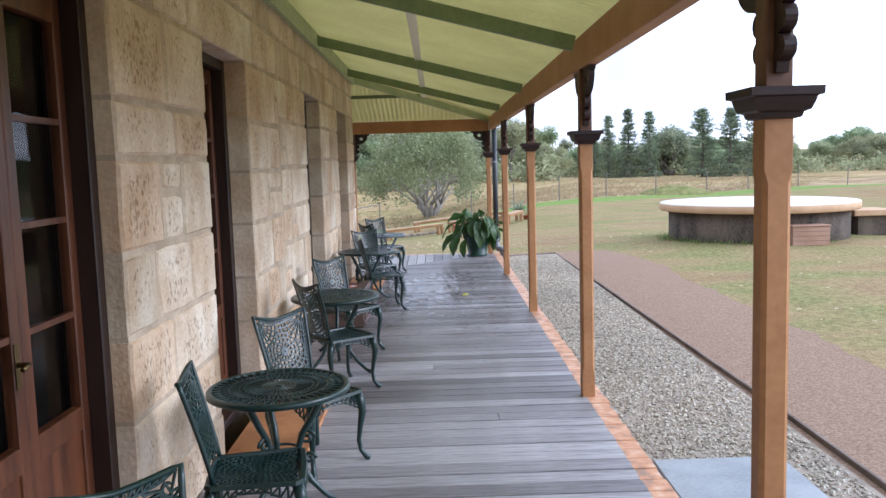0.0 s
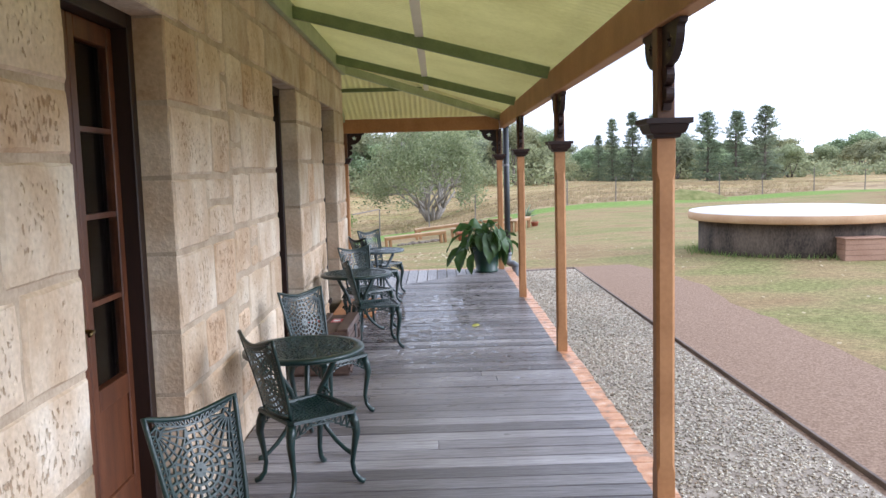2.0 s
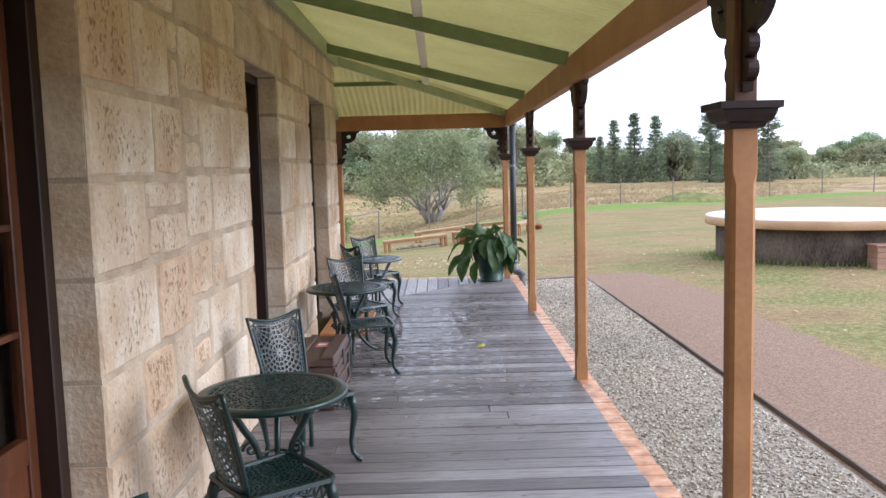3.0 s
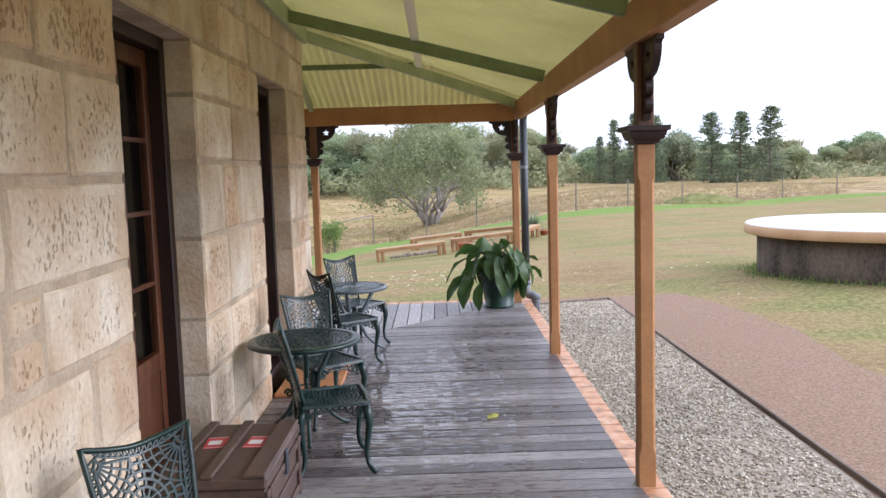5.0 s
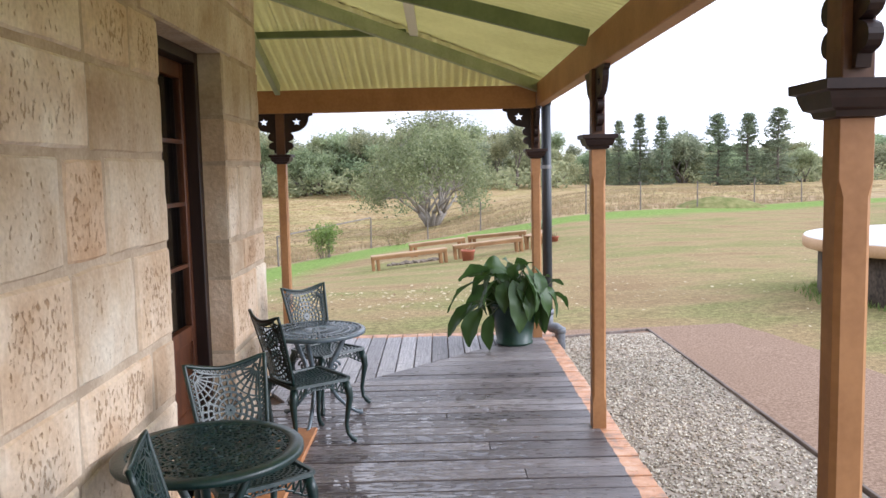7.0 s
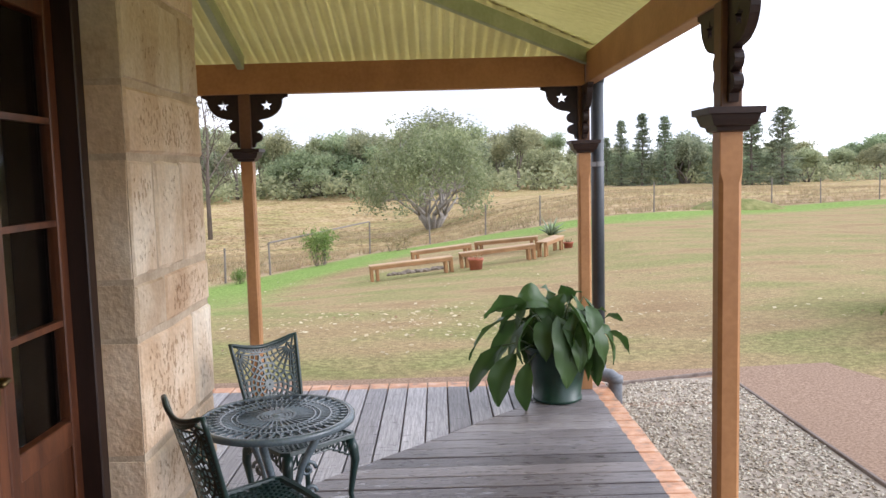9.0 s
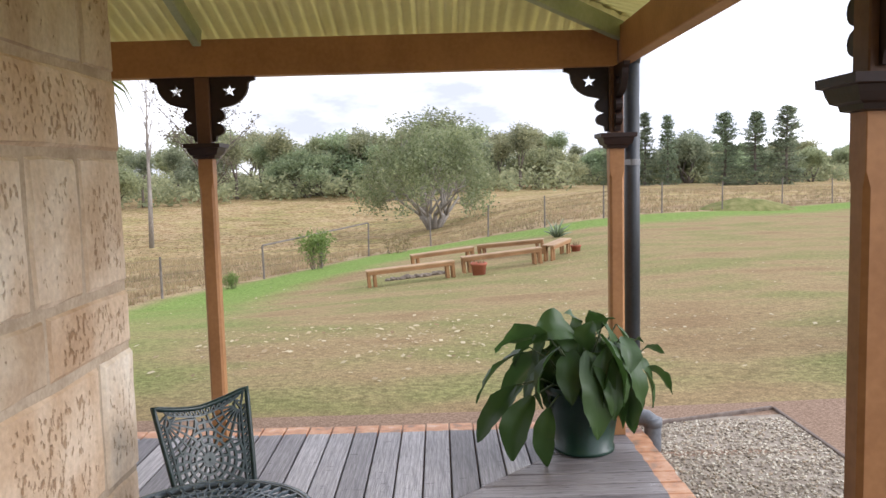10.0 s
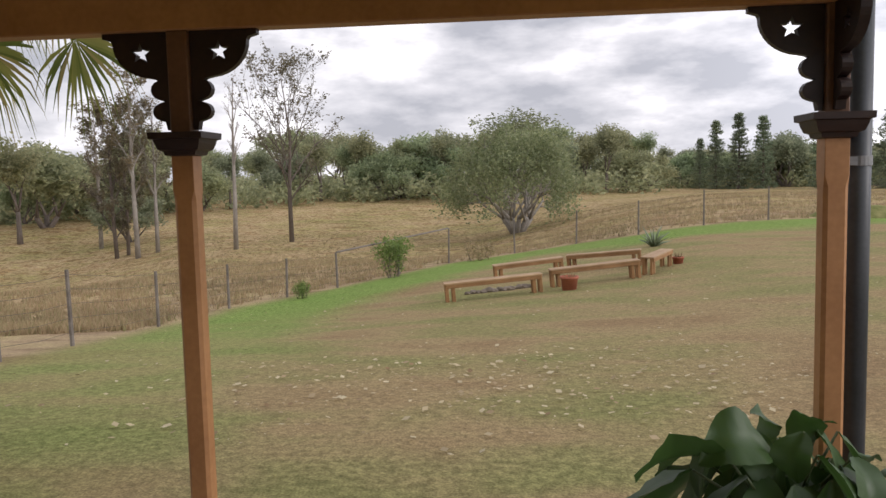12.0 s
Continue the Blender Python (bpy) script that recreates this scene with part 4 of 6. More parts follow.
def back_place(y, s, h):
    """A point of the curved, leaning back: y across, s up from the seat."""
    v = s / 0.41
    u = y / 0.175
    return (-0.175 - 0.115 * v ** 1.15 + 0.035 * u * u + h, y, SEAT_Z + 0.005 + s)


def pierced_back(bm):
    """Rosette of rings and spokes in the middle, fans in the two upper corners, a zigzag border."""
    mid = (0, 0.195)
    fan = [(sy * 0.140, 0.352) for sy in (-1, 1)]

    def off_fan(y, s):
        return min(math.hypot(y - c[0], s - c[1]) for c in fan)

    def border(y, s):
        return min(back_half(s / 0.41) - abs(y), s, back_top(y / back_half(min(1, s / 0.4))) - s)

    def web(y, s):
        return border(y, s) > 0.026 and off_fan(y, s) > 0.118

    def in_fan(y, s):
        return border(y, s) > 0.026 and off_fan(y, s) < 0.121
    bead = [(0.0125 * math.cos(a), mid[1] + 0.0125 * math.sin(a)) for a in [2 * math.pi * k / 10 for k in range(11)]]
    ribbon(bm, bead, 0.022, 0.012, back_place)
    lattice(bm, web, back_place, mid, [0.022, 0.050], 0.0175, 0.008, 0.010)
    lattice(bm, web, back_place, mid, [0.050, 0.074, 0.098, 0.124, 0.150, 0.177, 0.204], 0.027, 0.0108, 0.009)
    for c in fan:
        for r in (0.016, 0.118):
            run = [q for q in arc(c[0], c[1], r, -math.pi, math.pi, 60) if in_fan(*q)]
            run.sort(key=lambda q: math.atan2(q[1] - c[1], (q[0] - c[0]) * math.copysign(1, c[0]) * -1) % (2 * math.pi))
            for a, b in zip(run, run[1:]):
                if 1e-4 < math.hypot(a[0] - b[0], a[1] - b[1]) < 0.02:
                    ribbon(bm, [a, b], 0.0075, 0.010, back_place)
        for k in range(13):
            a = radians(-178 + 15.5 * k)
            run = [(c[0] + r * math.cos(a), c[1] + r * math.sin(a)) for r in (0.016, 0.042, 0.068, 0.094, 0.118)]
            run = [q for q in run if in_fan(*q)]
            if len(run) > 1:
                ribbon(bm, run, 0.0076, 0.009, back_place)
            if k < 12 and in_fan(c[0] + 0.08 * math.cos(a + 0.13), c[1] + 0.08 * math.sin(a + 0.13)):
                for r in (0.062, 0.092):
                    ribbon(bm, [(c[0] + r * math.cos(a + f), c[1] + r * math.sin(a + f)) for f in (0.0, 0.135, 0.27)], 0.007, 0.008, back_place)
    inner, outer = [], []
    for k in range(15):
        s = 0.03 + 0.315 * k / 14
        inner.append((-(back_half(s / 0.41) - 0.026), s))
        outer.append((-back_half(s / 0.41), s + 0.011))
    for k in range(1, 16):
        u = -1 + 2 * k / 16
        inner.append((u * (back_half(0.9) - 0.026), back_top(u) - 0.026))
        outer.append((u * back_half(1.0) + 0.010, back_top(u)))
    inner += [(-y, s) for y, s in inner[14::-1]]
    outer += [(-y, s) for y, s in outer[14::-1]]
    ribbon(bm, inner, 0.0085, 0.011, back_place)
    for a, b, c in zip(inner, outer, inner[1:]):
        ribbon(bm, [a, b], 0.0058, 0.008, back_place)
        ribbon(bm, [b, c], 0.0058, 0.008, back_place)


def leg(bm, x, y, z, reach=0.045, fat=0.021):
    sx, sy = math.copysign(1, x), math.copysign(1, y)
    pts = [(x, y, z), (x + sx * 0.012, y + sy * 0.012, z - 0.05), (x + sx * 0.018, y + sy * 0.016, z - 0.10), (x + sx * 0.006, y + sy * 0.006, z - 0.19), (x - sx * 0.002, y, z - 0.26), (x + sx * 0.006, y + sy * 0.006, z - 0.315), (x + sx * reach * 0.6, y + sy * reach * 0.5, z - 0.35), (x + sx * reach, y + sy * reach * 0.8, z - 0.358)]
    pts = [(px, py, max(pz, 0.012)) for px, py, pz in pts]
    tube(bm, pts, [fat * 1.1, fat * 1.15, fat, fat * 0.72, fat * 0.6, fat * 0.62, fat * 0.75, fat * 0.7], 8)
    return bm


def build_chair(material):
    t = thing("garden_chair", Matrix(), "green painted cast metal garden chair with pierced seat and back", "chair", "garden chairs")
    bm = bmesh.new()
    pierced_back(bm)
    part("backrest", bm, material, t)
    bm = bmesh.new()
    n = 10
    left = [back_place(-back_half(i / n), 0.41 * i / n, 0) for i in range(n + 1)]
    top = [back_place(u * back_half(1), back_top(u), 0) for u in [-1 + 2 * i / 16 for i in range(1, 16)]]
    right = [back_place(back_half(1 - i / n), 0.41 * (1 - i / n), 0) for i in range(n + 1)]
    tube(bm, left + top + right, 0.0098, 8)
    tube(bm, [back_place(u * back_half(0), 0.008, 0) for u in [-1 + 2 * i / 10 for i in range(11)]], 0.008, 6)
    part("back_frame", bm, material, t, "", True)

    def seat_in(x, y):
        return abs(x) < 0.165 and abs(y) < 0.165 + 0.012 * x / 0.17

    def seat_place(x, y, h):
        return (x, y, SEAT_Z - 0.006 + h - 0.010 * max(0, 1 - (x * x + y * y) / 0.03) + 0.006 * (x / 0.18) ** 2)
    bm = bmesh.new()
    lattice(bm, seat_in, seat_place, (0, 0), [0.016, 0.036, 0.058, 0.080, 0.103, 0.127, 0.151, 0.175, 0.200, 0.225], 0.023, 0.0105, 0.009)
    part("seat", bm, material, t)
    bm = bmesh.new()
    ring = [(-0.175, -0.155), (-0.175, 0.155), (-0.16, 0.170), (0.16, 0.190), (0.185, 0.17), (0.192, 0.0), (0.185, -0.17), (0.16, -0.190), (-0.16, -0.170), (-0.175, -0.155)]
    ribbon(bm, ring, 0.026, 0.016, seat_place)
    part("seat_frame", bm, material, t)
    bm = bmesh.new()
    for a, b in (((0.178, -0.16), (0.178, 0.16)), ((-0.16, -0.172), (0.16, -0.182)), ((-0.16, 0.172), (0.16, 0.182))):
        a, b = Vector(a), Vector(b)
        for k in range(10):
            p, q = a.lerp(b, k / 10), a.lerp(b, (k + 1) / 10)
            near = abs((k + 0.5) / 10 - 0.5) * 2
            depth = 0.018 + 0.085 * max(0, near - 0.35)
            far = abs((k + 1) / 10 - 0.5) * 2
            nxt = 0.018 + 0.085 * max(0, far - 0.35)
            tube(bm, [(p.x, p.y, SEAT_Z - 0.014), (p.x, p.y, SEAT_Z - 0.014 - depth), (q.x, q.y, SEAT_Z - 0.014 - nxt)], 0.0055, 5)
            tube(bm, [(p.x, p.y, SEAT_Z - 0.014 - depth), (q.x, q.y, SEAT_Z - 0.014)], 0.0045, 5)
    part("apron", bm, material, t, "pierced scroll apron under the seat")
    for x, y in ((0.165, 0.165), (0.165, -0.165), (-0.16, 0.15), (-0.16, -0.15)):
        part("leg", leg(bmesh.new(), x, y, SEAT_Z - 0.015), material, t, "", True)
    return t


def build_table(radius, floral, material, label):
    t = thing("garden_table", Matrix(), label, "table", "garden tables")
    top = 0.595
    rng = random.Random(7)

    def flat(x, y, h):
        return (x, y, top - 0.006 + h)
    inner = radius - (0.052 if floral else 0.022)
    bm = bmesh.new()
    inside = lambda x, y: x * x + y * y < (inner + 0.004) ** 2
    if floral:
        step = inner / 11
        lattice(bm, inside, flat, (0, 0), [step * k for k in range(1, 12)], 0.026, 0.008, 0.008, rng, 0.10)
        for k in range(330):
            a, r = rng.uniform(0, 6.283), inner * math.sqrt(rng.uniform(0.01, 0.97))
            b, s = rng.uniform(0, 6.283), rng.uniform(0.012, 0.024)
            x, y = r * math.cos(a), r * math.sin(a)
            ribbon(bm, [(x + s * math.cos(b + j * 0.5) * (j - 1), y + s * math.sin(b + j * 0.5) * (j - 1)) for j in (0, 0.6, 1.4, 2)], 0.010, 0.010, flat)
    else:
        # cast hub disc, long spokes, a slotted ring and an outer band of leaf shapes
        for r in (0.026, 0.042, 0.058, 0.074):
            ribbon(bm, arc(0, 0, r, 0, 2 * math.pi, 40), 0.0155, 0.010, flat)
        for r, w in ((0.158, 0.008), (0.178, 0.007), (0.222, 0.010), (inner, 0.012)):
            ribbon(bm, arc(0, 0, r, 0, 2 * math.pi, 64), w, 0.010, flat)
        for r0, r1, n, w in ((0.075, 0.158, 38, 0.0078), (0.158, 0.178, 38, 0.0065), (0.178, 0.222, 60, 0.0082)):
            for k in range(n):
                a = 2 * math.pi * k / n
                ribbon(bm, [(r0 * math.cos(a), r0 * math.sin(a)), (r1 * math.cos(a), r1 * math.sin(a))], w, 0.009, flat)
        for k in range(44):
            a = 2 * math.pi * k / 44
            for turn in (-1, 1):
                ribbon(bm, [(r * math.cos(a + turn * b), r * math.sin(a + turn * b)) for r, b in ((0.222, 0.0), (0.245, 0.055), (0.270, 0.085), (inner, 0.071))], 0.0075, 0.009, flat)
    part("tabletop", bm, material, t, "pierced floral top" if floral else "pierced top of rings and spokes")
    bm = bmesh.new()
    lathe(bm, [(inner, top - 0.016), (inner, top - 0.001), (inner + 0.004, top + 0.001), (radius - 0.006, top), (radius, top - 0.006), (radius, top - 0.024), (radius - 0.008, top - 0.028), (radius - 0.012, top - 0.016), (inner, top - 0.016)], 72)
    bm.faces.ensure_lookup_table()
    caps = [f for f in bm.faces if len(f.verts) > 4]
    bmesh.ops.delete(bm, geom=caps, context="FACES")
    part("rim", bm, material, t, "", True)
    part("hub", lathe(bmesh.new(), [(0.001, top - 0.015), (0.02, top - 0.013), (0.024, top - 0.004), (0.016, top + 0.002), (0.005, top + 0.003)], 20), material, t, "", True)
    part("brace_ring", tube(bmesh.new(), [(0.075 * math.cos(a), 0.075 * math.sin(a), 0.29) for a in [2 * math.pi * i / 24 for i in range(25)]], 0.007, 6), material, t, "", True)
    for k in range(3):
        a = radians(90 + 120 * k + 20)
        prof = [(0.20, top - 0.02), (0.19, 0.52), (0.145, 0.44), (0.095, 0.36), (0.075, 0.29), (0.085, 0.22), (0.13, 0.14), (0.19, 0.075), (0.25, 0.03), (0.285, 0.016), (0.300, 0.018)]
        bm = tube(bmesh.new(), [(r * math.cos(a), r * math.sin(a), z) for r, z in prof], [0.016, 0.018, 0.017, 0.016, 0.015, 0.015, 0.014, 0.013, 0.012, 0.016, 0.013], 8)
        for sc, cz, cr in ((0.038, 0.345, 0.118), (0.030, 0.245, 0.126)):
            spiral = [((cr + sc * (1 - j / 16) * math.cos(j * 0.62)) * math.cos(a), (cr + sc * (1 - j / 16) * math.cos(j * 0.62)) * math.sin(a), cz + sc * (1 - j / 16) * math.sin(j * 0.62)) for j in range(15)]
            tube(bm, spiral, 0.0085, 6)
        part("leg", bm, material, t, "curved leg with cast scrolls", True)
    return t


chair = build_chair(IRON)
CHAIRS = [(0.165, 2.34, -52), (0.10, 3.70, 9), (0.17, 4.78, -40), (0.135, 6.26, 38), (0.09, 7.43, -42), (0.25, 9.45, 13), (0.105, 10.32, -55), (0.085, 11.80, 38), (0.10, 12.57, -46)]
for i, (x, y, deg) in enumerate(CHAIRS):
    if i == 0:
        chair.matrix_basis = pose(x, y, 0.0, 0, 0, deg)
    else:
        c = copy_thing(chair, pose(x, y, 0.0, 0, 0, deg))
        if i >= 7:
            tagged(c, "dark blue-green cast metal garden chair with pierced back")

ring_table = build_table(0.325, False, IRON, "round green cast metal table with pierced rings and spokes")
ring_table.matrix_basis = pose(0.11, 4.18, 0, 0, 0, 10)
blue_table = build_table(0.318, False, BLUE_IRON, "round blue-grey cast metal table with pierced rings and spokes")
blue_table.matrix_basis = pose(0.085, 12.20, 0, 0, 0, 35)
floral_table = build_table(0.34, True, IRON, "round green cast metal table with a pierced floral top")
floral_table.matrix_basis = pose(0.055, 6.76, 0, 0, 0, -15)
copy_thing(floral_table, pose(0.03, 10.00, 0, 0, 0, 50))


# ---- old chest ----
def build_chest():
    t = thing("wooden_chest", pose(-0.105, 8.735, 0, 0, 0, -1), "brown painted wooden chest with battened lid against the wall", "chest")
    w, l, h = 0.23, 0.362, 0.30
    part("body", boxes((-w, -l, 0.02, w, l, h), bevel=0.006), TRUNK_WOOD, t)
    part("lid", boxes((-w - 0.008, -l - 0.008, h + 0.002, w + 0.008, l + 0.008, h + 0.055), bevel=0.010), TRUNK_WOOD, t, "flat battened lid")
    for x, half in ((-0.185, 0.024), (-0.012, 0.026), (0.186, 0.046)):
        part("lid_batten", boxes((x - half, -l - 0.010, h + 0.055, x + half, l + 0.010, h + 0.072), bevel=0.004), TRUNK_WOOD, t)
    for z in (0.055, 0.165, 0.275):
        part("side_batten", boxes((w, -l - 0.004, z - 0.018, w + 0.012, l + 0.004, z + 0.018), bevel=0.004), TRUNK_WOOD, t)
    for y in (-0.30, 0.30):
        part("corner_strap", boxes((w + 0.002, y - 0.02, 0.02, w + 0.016, y + 0.02, h), bevel=0.003), TRUNK_WOOD, t)
    part("hasp", boxes((w + 0.009, -0.025, 0.235, w + 0.020, 0.025, 0.345), bevel=0.003), PIPE, t, "dark iron hasp")
    for y in (-l + 0.06, l - 0.06):
        part("foot_rail", boxes((-w + 0.01, y - 0.03, 0.0, w - 0.01, y + 0.03, 0.022)), TRUNK_WOOD, t)
    return t


build_chest()
for x, y, deg in ((-0.200, 8.82, 5), (-0.010, 8.815, -4)):
    card = thing("printed_card", pose(x, y, 0.3565, 0, 0, deg), "small red printed card with a white panel on the chest", "card", "cards on the chest")
    part("card_base", boxes((-0.050, -0.078, 0, 0.050, 0.078, 0.0012)), RED_CARD, card)
    part("card_panel", boxes((-0.036, -0.030, 0.0016, 0.024, 0.026, 0.0026)), WHITE_CARD, card)
    part("card_border", boxes((-0.046, 0.068, 0.0016, 0.046, 0.071, 0.0024), (-0.046, -0.071, 0.0016, 0.046, -0.068, 0.0024)), WHITE_CARD, card)


# ---- potted plant ----
def big_leaf(bm, base, tip, width, droop, twist, rng):
    """A broad leaf from base to tip with a short point, folded along its midrib, arching, its rim rippled."""
    base, tip = Vector(base), Vector(tip)
    d = tip - base
    side = d.cross(Vector((0, 0, 1)))
    side = side.normalized() if side.length > 1e-4 else Vector((1, 0, 0))
    side = Matrix.Rotation(twist, 3, d.normalized()) @ side
    nrm = side.cross(d).normalized()
    n = 12
    fold, off = rng.uniform(0.15, 0.55), rng.uniform(0, 6)
    bend = rng.uniform(-0.5, 0.5) * width
    rows = []
    for i in range(n + 1):
        s = i / n
        w = width * min(1.0, 3.2 * s + 0.05) ** 0.6 * min(1.0, (1.0 - s) * 2.6 + 0.02) ** 0.72
        p = base + d * s + nrm * droop * math.sin(math.pi * s) + side * bend * math.sin(math.pi * s)
        row = []
        for u in (-1.0, -0.66, -0.33, 0.0, 0.33, 0.66, 1.0):
            rip = 0.10 * width * math.sin(s * 13 + off + 2 * u) * abs(u) + 0.05 * width * math.sin(s * 31 + off * 3 + 5 * u) * abs(u)
            row.append(bm.verts.new(p + side * w * u + nrm * (w * fold * abs(u) + rip)))
        rows.append(row)
    for a, b in zip(rows, rows[1:]):
        for k in range(6):
            bm.faces.new((a[k], a[k + 1], b[k + 1], b[k]))


def build_plant():
    rng = random.Random(21)
    px, py = 1.545, 14.38
    t = thing("potted_plant", pose(px, py, 0), "large drooping broad-leaved plant in a dark green pot", "potted plant")
    pot = part("pot", lathe(bmesh.new(), [(0.150, 0.0), (0.168, 0.01), (0.168, 0.028), (0.158, 0.034), (0.205, 0.33), (0.214, 0.332), (0.218, 0.375), (0.208, 0.378), (0.198, 0.345), (0.05, 0.345)], 40), POT_GREEN, t, "dark green plastic pot with a base ring", True)
    part("soil", lathe(bmesh.new(), [(0.195, 0.335), (0.19, 0.352), (0.05, 0.36), (0.004, 0.362)], 24), SOIL, t, "dark potting soil")
    spec = []
    # blades hang from the ends of arching stalks, furthest on the open side
    for bx, by, bz, tx, ty, tz, w in ((-0.30, -0.08, 0.60, -0.60, -0.12, 0.36, 0.115), (-0.20, -0.16, 0.66, -0.50, -0.20, 0.66, 0.115), (-0.38, -0.10, 0.40, -0.60, -0.14, 0.10, 0.085), (-0.30, -0.18, 0.36, -0.42, -0.22, 0.02, 0.082), (-0.22, -0.20, 0.30, -0.24, -0.26, -0.005, 0.078), (-0.33, 0.04, 0.36, -0.42, 0.08, 0.10, 0.07), (-0.16, -0.18, 0.62, -0.26, -0.26, 0.36, 0.09), (-0.02, -0.20, 0.60, 0.02, -0.30, 0.20, 0.105), (0.06, -0.16, 0.68, 0.16, -0.26, 0.36, 0.095), (-0.06, -0.10, 0.66, -0.30, -0.16, 0.70, 0.10), (0.16, -0.08, 0.62, 0.30, -0.12, 0.30, 0.09), (0.22, 0.0, 0.56, 0.38, -0.02, 0.28, 0.08), (0.26, 0.06, 0.52, 0.36, 0.10, 0.62, 0.07), (0.02, -0.04, 0.66, 0.05, -0.12, 0.84, 0.075), (-0.06, 0.04, 0.66, -0.10, -0.02, 0.82, 0.075), (0.10, 0.02, 0.62, 0.18, 0.02, 0.78, 0.07), (-0.10, 0.16, 0.60, -0.36, 0.26, 0.46, 0.10), (0.30, 0.02, 0.50, 0.47, 0.06, 0.56, 0.06), (0.32, 0.04, 0.44, 0.50, 0.02, 0.34, 0.06), (0.06, 0.18, 0.60, 0.10, 0.36, 0.36, 0.10), (-0.20, 0.14, 0.54, -0.44, 0.28, 0.26, 0.09)):
        spec.append(((bx, by, bz), (tx, ty, tz - (0.05 if tz > 0.15 else 0.0)), w * 0.92, 0.05))
    # a crowded tuft of short blades over the middle of the pot
    for k in range(16):
        bx, by, bz = rng.uniform(-0.10, 0.20), rng.uniform(-0.22, 0.06), rng.uniform(0.56, 0.74)
        spec.append(((bx, by, bz), (bx + rng.uniform(-0.10, 0.10), by - rng.uniform(0.02, 0.14), bz - rng.uniform(0.14, 0.34)), rng.uniform(0.05, 0.08), 0.03))
    for k in range(22):
        a = rng.uniform(0, 2 * math.pi)
        hgt = rng.uniform(0.44, 0.66)
        r0 = rng.uniform(0.10, 0.20)
        r1 = r0 + rng.uniform(0.05, 0.16)
        spec.append(((r0 * math.cos(a), r0 * math.sin(a), hgt), (r1 * math.cos(a + 0.3), r1 * math.sin(a + 0.3), hgt - rng.uniform(0.20, 0.40)), rng.uniform(0.06, 0.095), rng.uniform(0.02, 0.05)))
    for base, tip, w, droop in spec:
        bm = bmesh.new()
        big_leaf(bm, base, tip, w * rng.uniform(0.82, 1.08), droop, rng.uniform(-0.8, 0.8), rng)
        lf = part("leaf", bm, PLANT_LEAF, t, "", True)
        root = Vector((base[0] * 0.25, base[1] * 0.25, 0.34))
        mid = (root + Vector(base)) / 2 + Vector((0, 0, 0.05))
        part("stalk", tube(bmesh.new(), [root, mid, base], [0.008, 0.006, 0.004], 6), STALK, t, "", True)
    return t


build_plant()

# ---- garden: tank, benches, tubs ----
def build_tank():
    x, y = 7.28, 16.75
    z = ground_z(x, y) - 0.20
    t = thing("water_tank", pose(x, y, z), "round dark rendered underground tank with a white topped slab", "water tank")
    part("wall", lathe(bmesh.new(), [(1.70, 0.0), (1.70, 0.30), (1.70, 0.738)], 64), TANK_DARK, t, "dark stained render", True)
    part("slab_edge", lathe(bmesh.new(), [(1.66, 0.735), (1.87, 0.737), (1.885, 0.75), (1.885, 0.86), (1.87, 0.875), (1.75, 0.876)], 72), SLAB_EDGE, t, "tan painted slab edge", True)
    part("slab_top", lathe(bmesh.new(), [(1.872, 0.872), (1.865, 0.885), (0.6, 0.90), (0.002, 0.905)], 72), SLAB_TOP, t, "white painted slab top", True)
    rng = random.Random(33)
    verts, faces = [], []
    for _ in range(520):
        a, r = rng.uniform(2.2, 5.2), 1.72 + abs(rng.gauss(0, 0.10))
        gx, gy = x + r * math.cos(a), y + r * math.sin(a)
        gz, h, q = ground_z(gx, gy), rng.uniform(0.03, 0.12), rng.uniform(0, 6.28)
        i = len(verts)
        verts += [(gx - 0.008 * math.cos(q), gy - 0.008 * math.sin(q), gz), (gx + 0.008 * math.cos(q), gy + 0.008 * math.sin(q), gz), (gx + rng.uniform(-0.05, 0.05), gy + rng.uniform(-0.05, 0.05), gz + h)]
        faces.append((i, i + 1, i + 2))
    cloud("grass_fringe", verts, faces, SHRUB_LEAF, "long green grass at the foot of the tank", "grass")
    b = thing("storage_box", pose(7.46, 14.87, ground_z(7.46, 14.87) - 0.02) @ Matrix.Scale(0.84, 4), "pinkish brown boarded box beside the tank", "box")
    for k in range(4):
        part("board", boxes((-0.39, -0.17, 0.02 + 0.10 * k, 0.39, 0.17, 0.115 + 0.10 * k), bevel=0.004), PINK_BOX, b)
    part("lid", boxes((-0.41, -0.19, 0.42, 0.41, 0.19, 0.445), bevel=0.005), PINK_BOX, b)
    s = thing("low_table", pose(9.55, 16.9, ground_z(9.55, 16.9)), "low tan-topped block beyond the tank", "block")
    part("base", boxes((-0.30, -0.3, 0, 0.30, 0.3, 0.40), bevel=0.01), TANK_DARK, s)
    part("top", boxes((-0.42, -0.4, 0.40, 0.42, 0.4, 0.52), bevel=0.012), SLAB_EDGE, s)


build_tank()


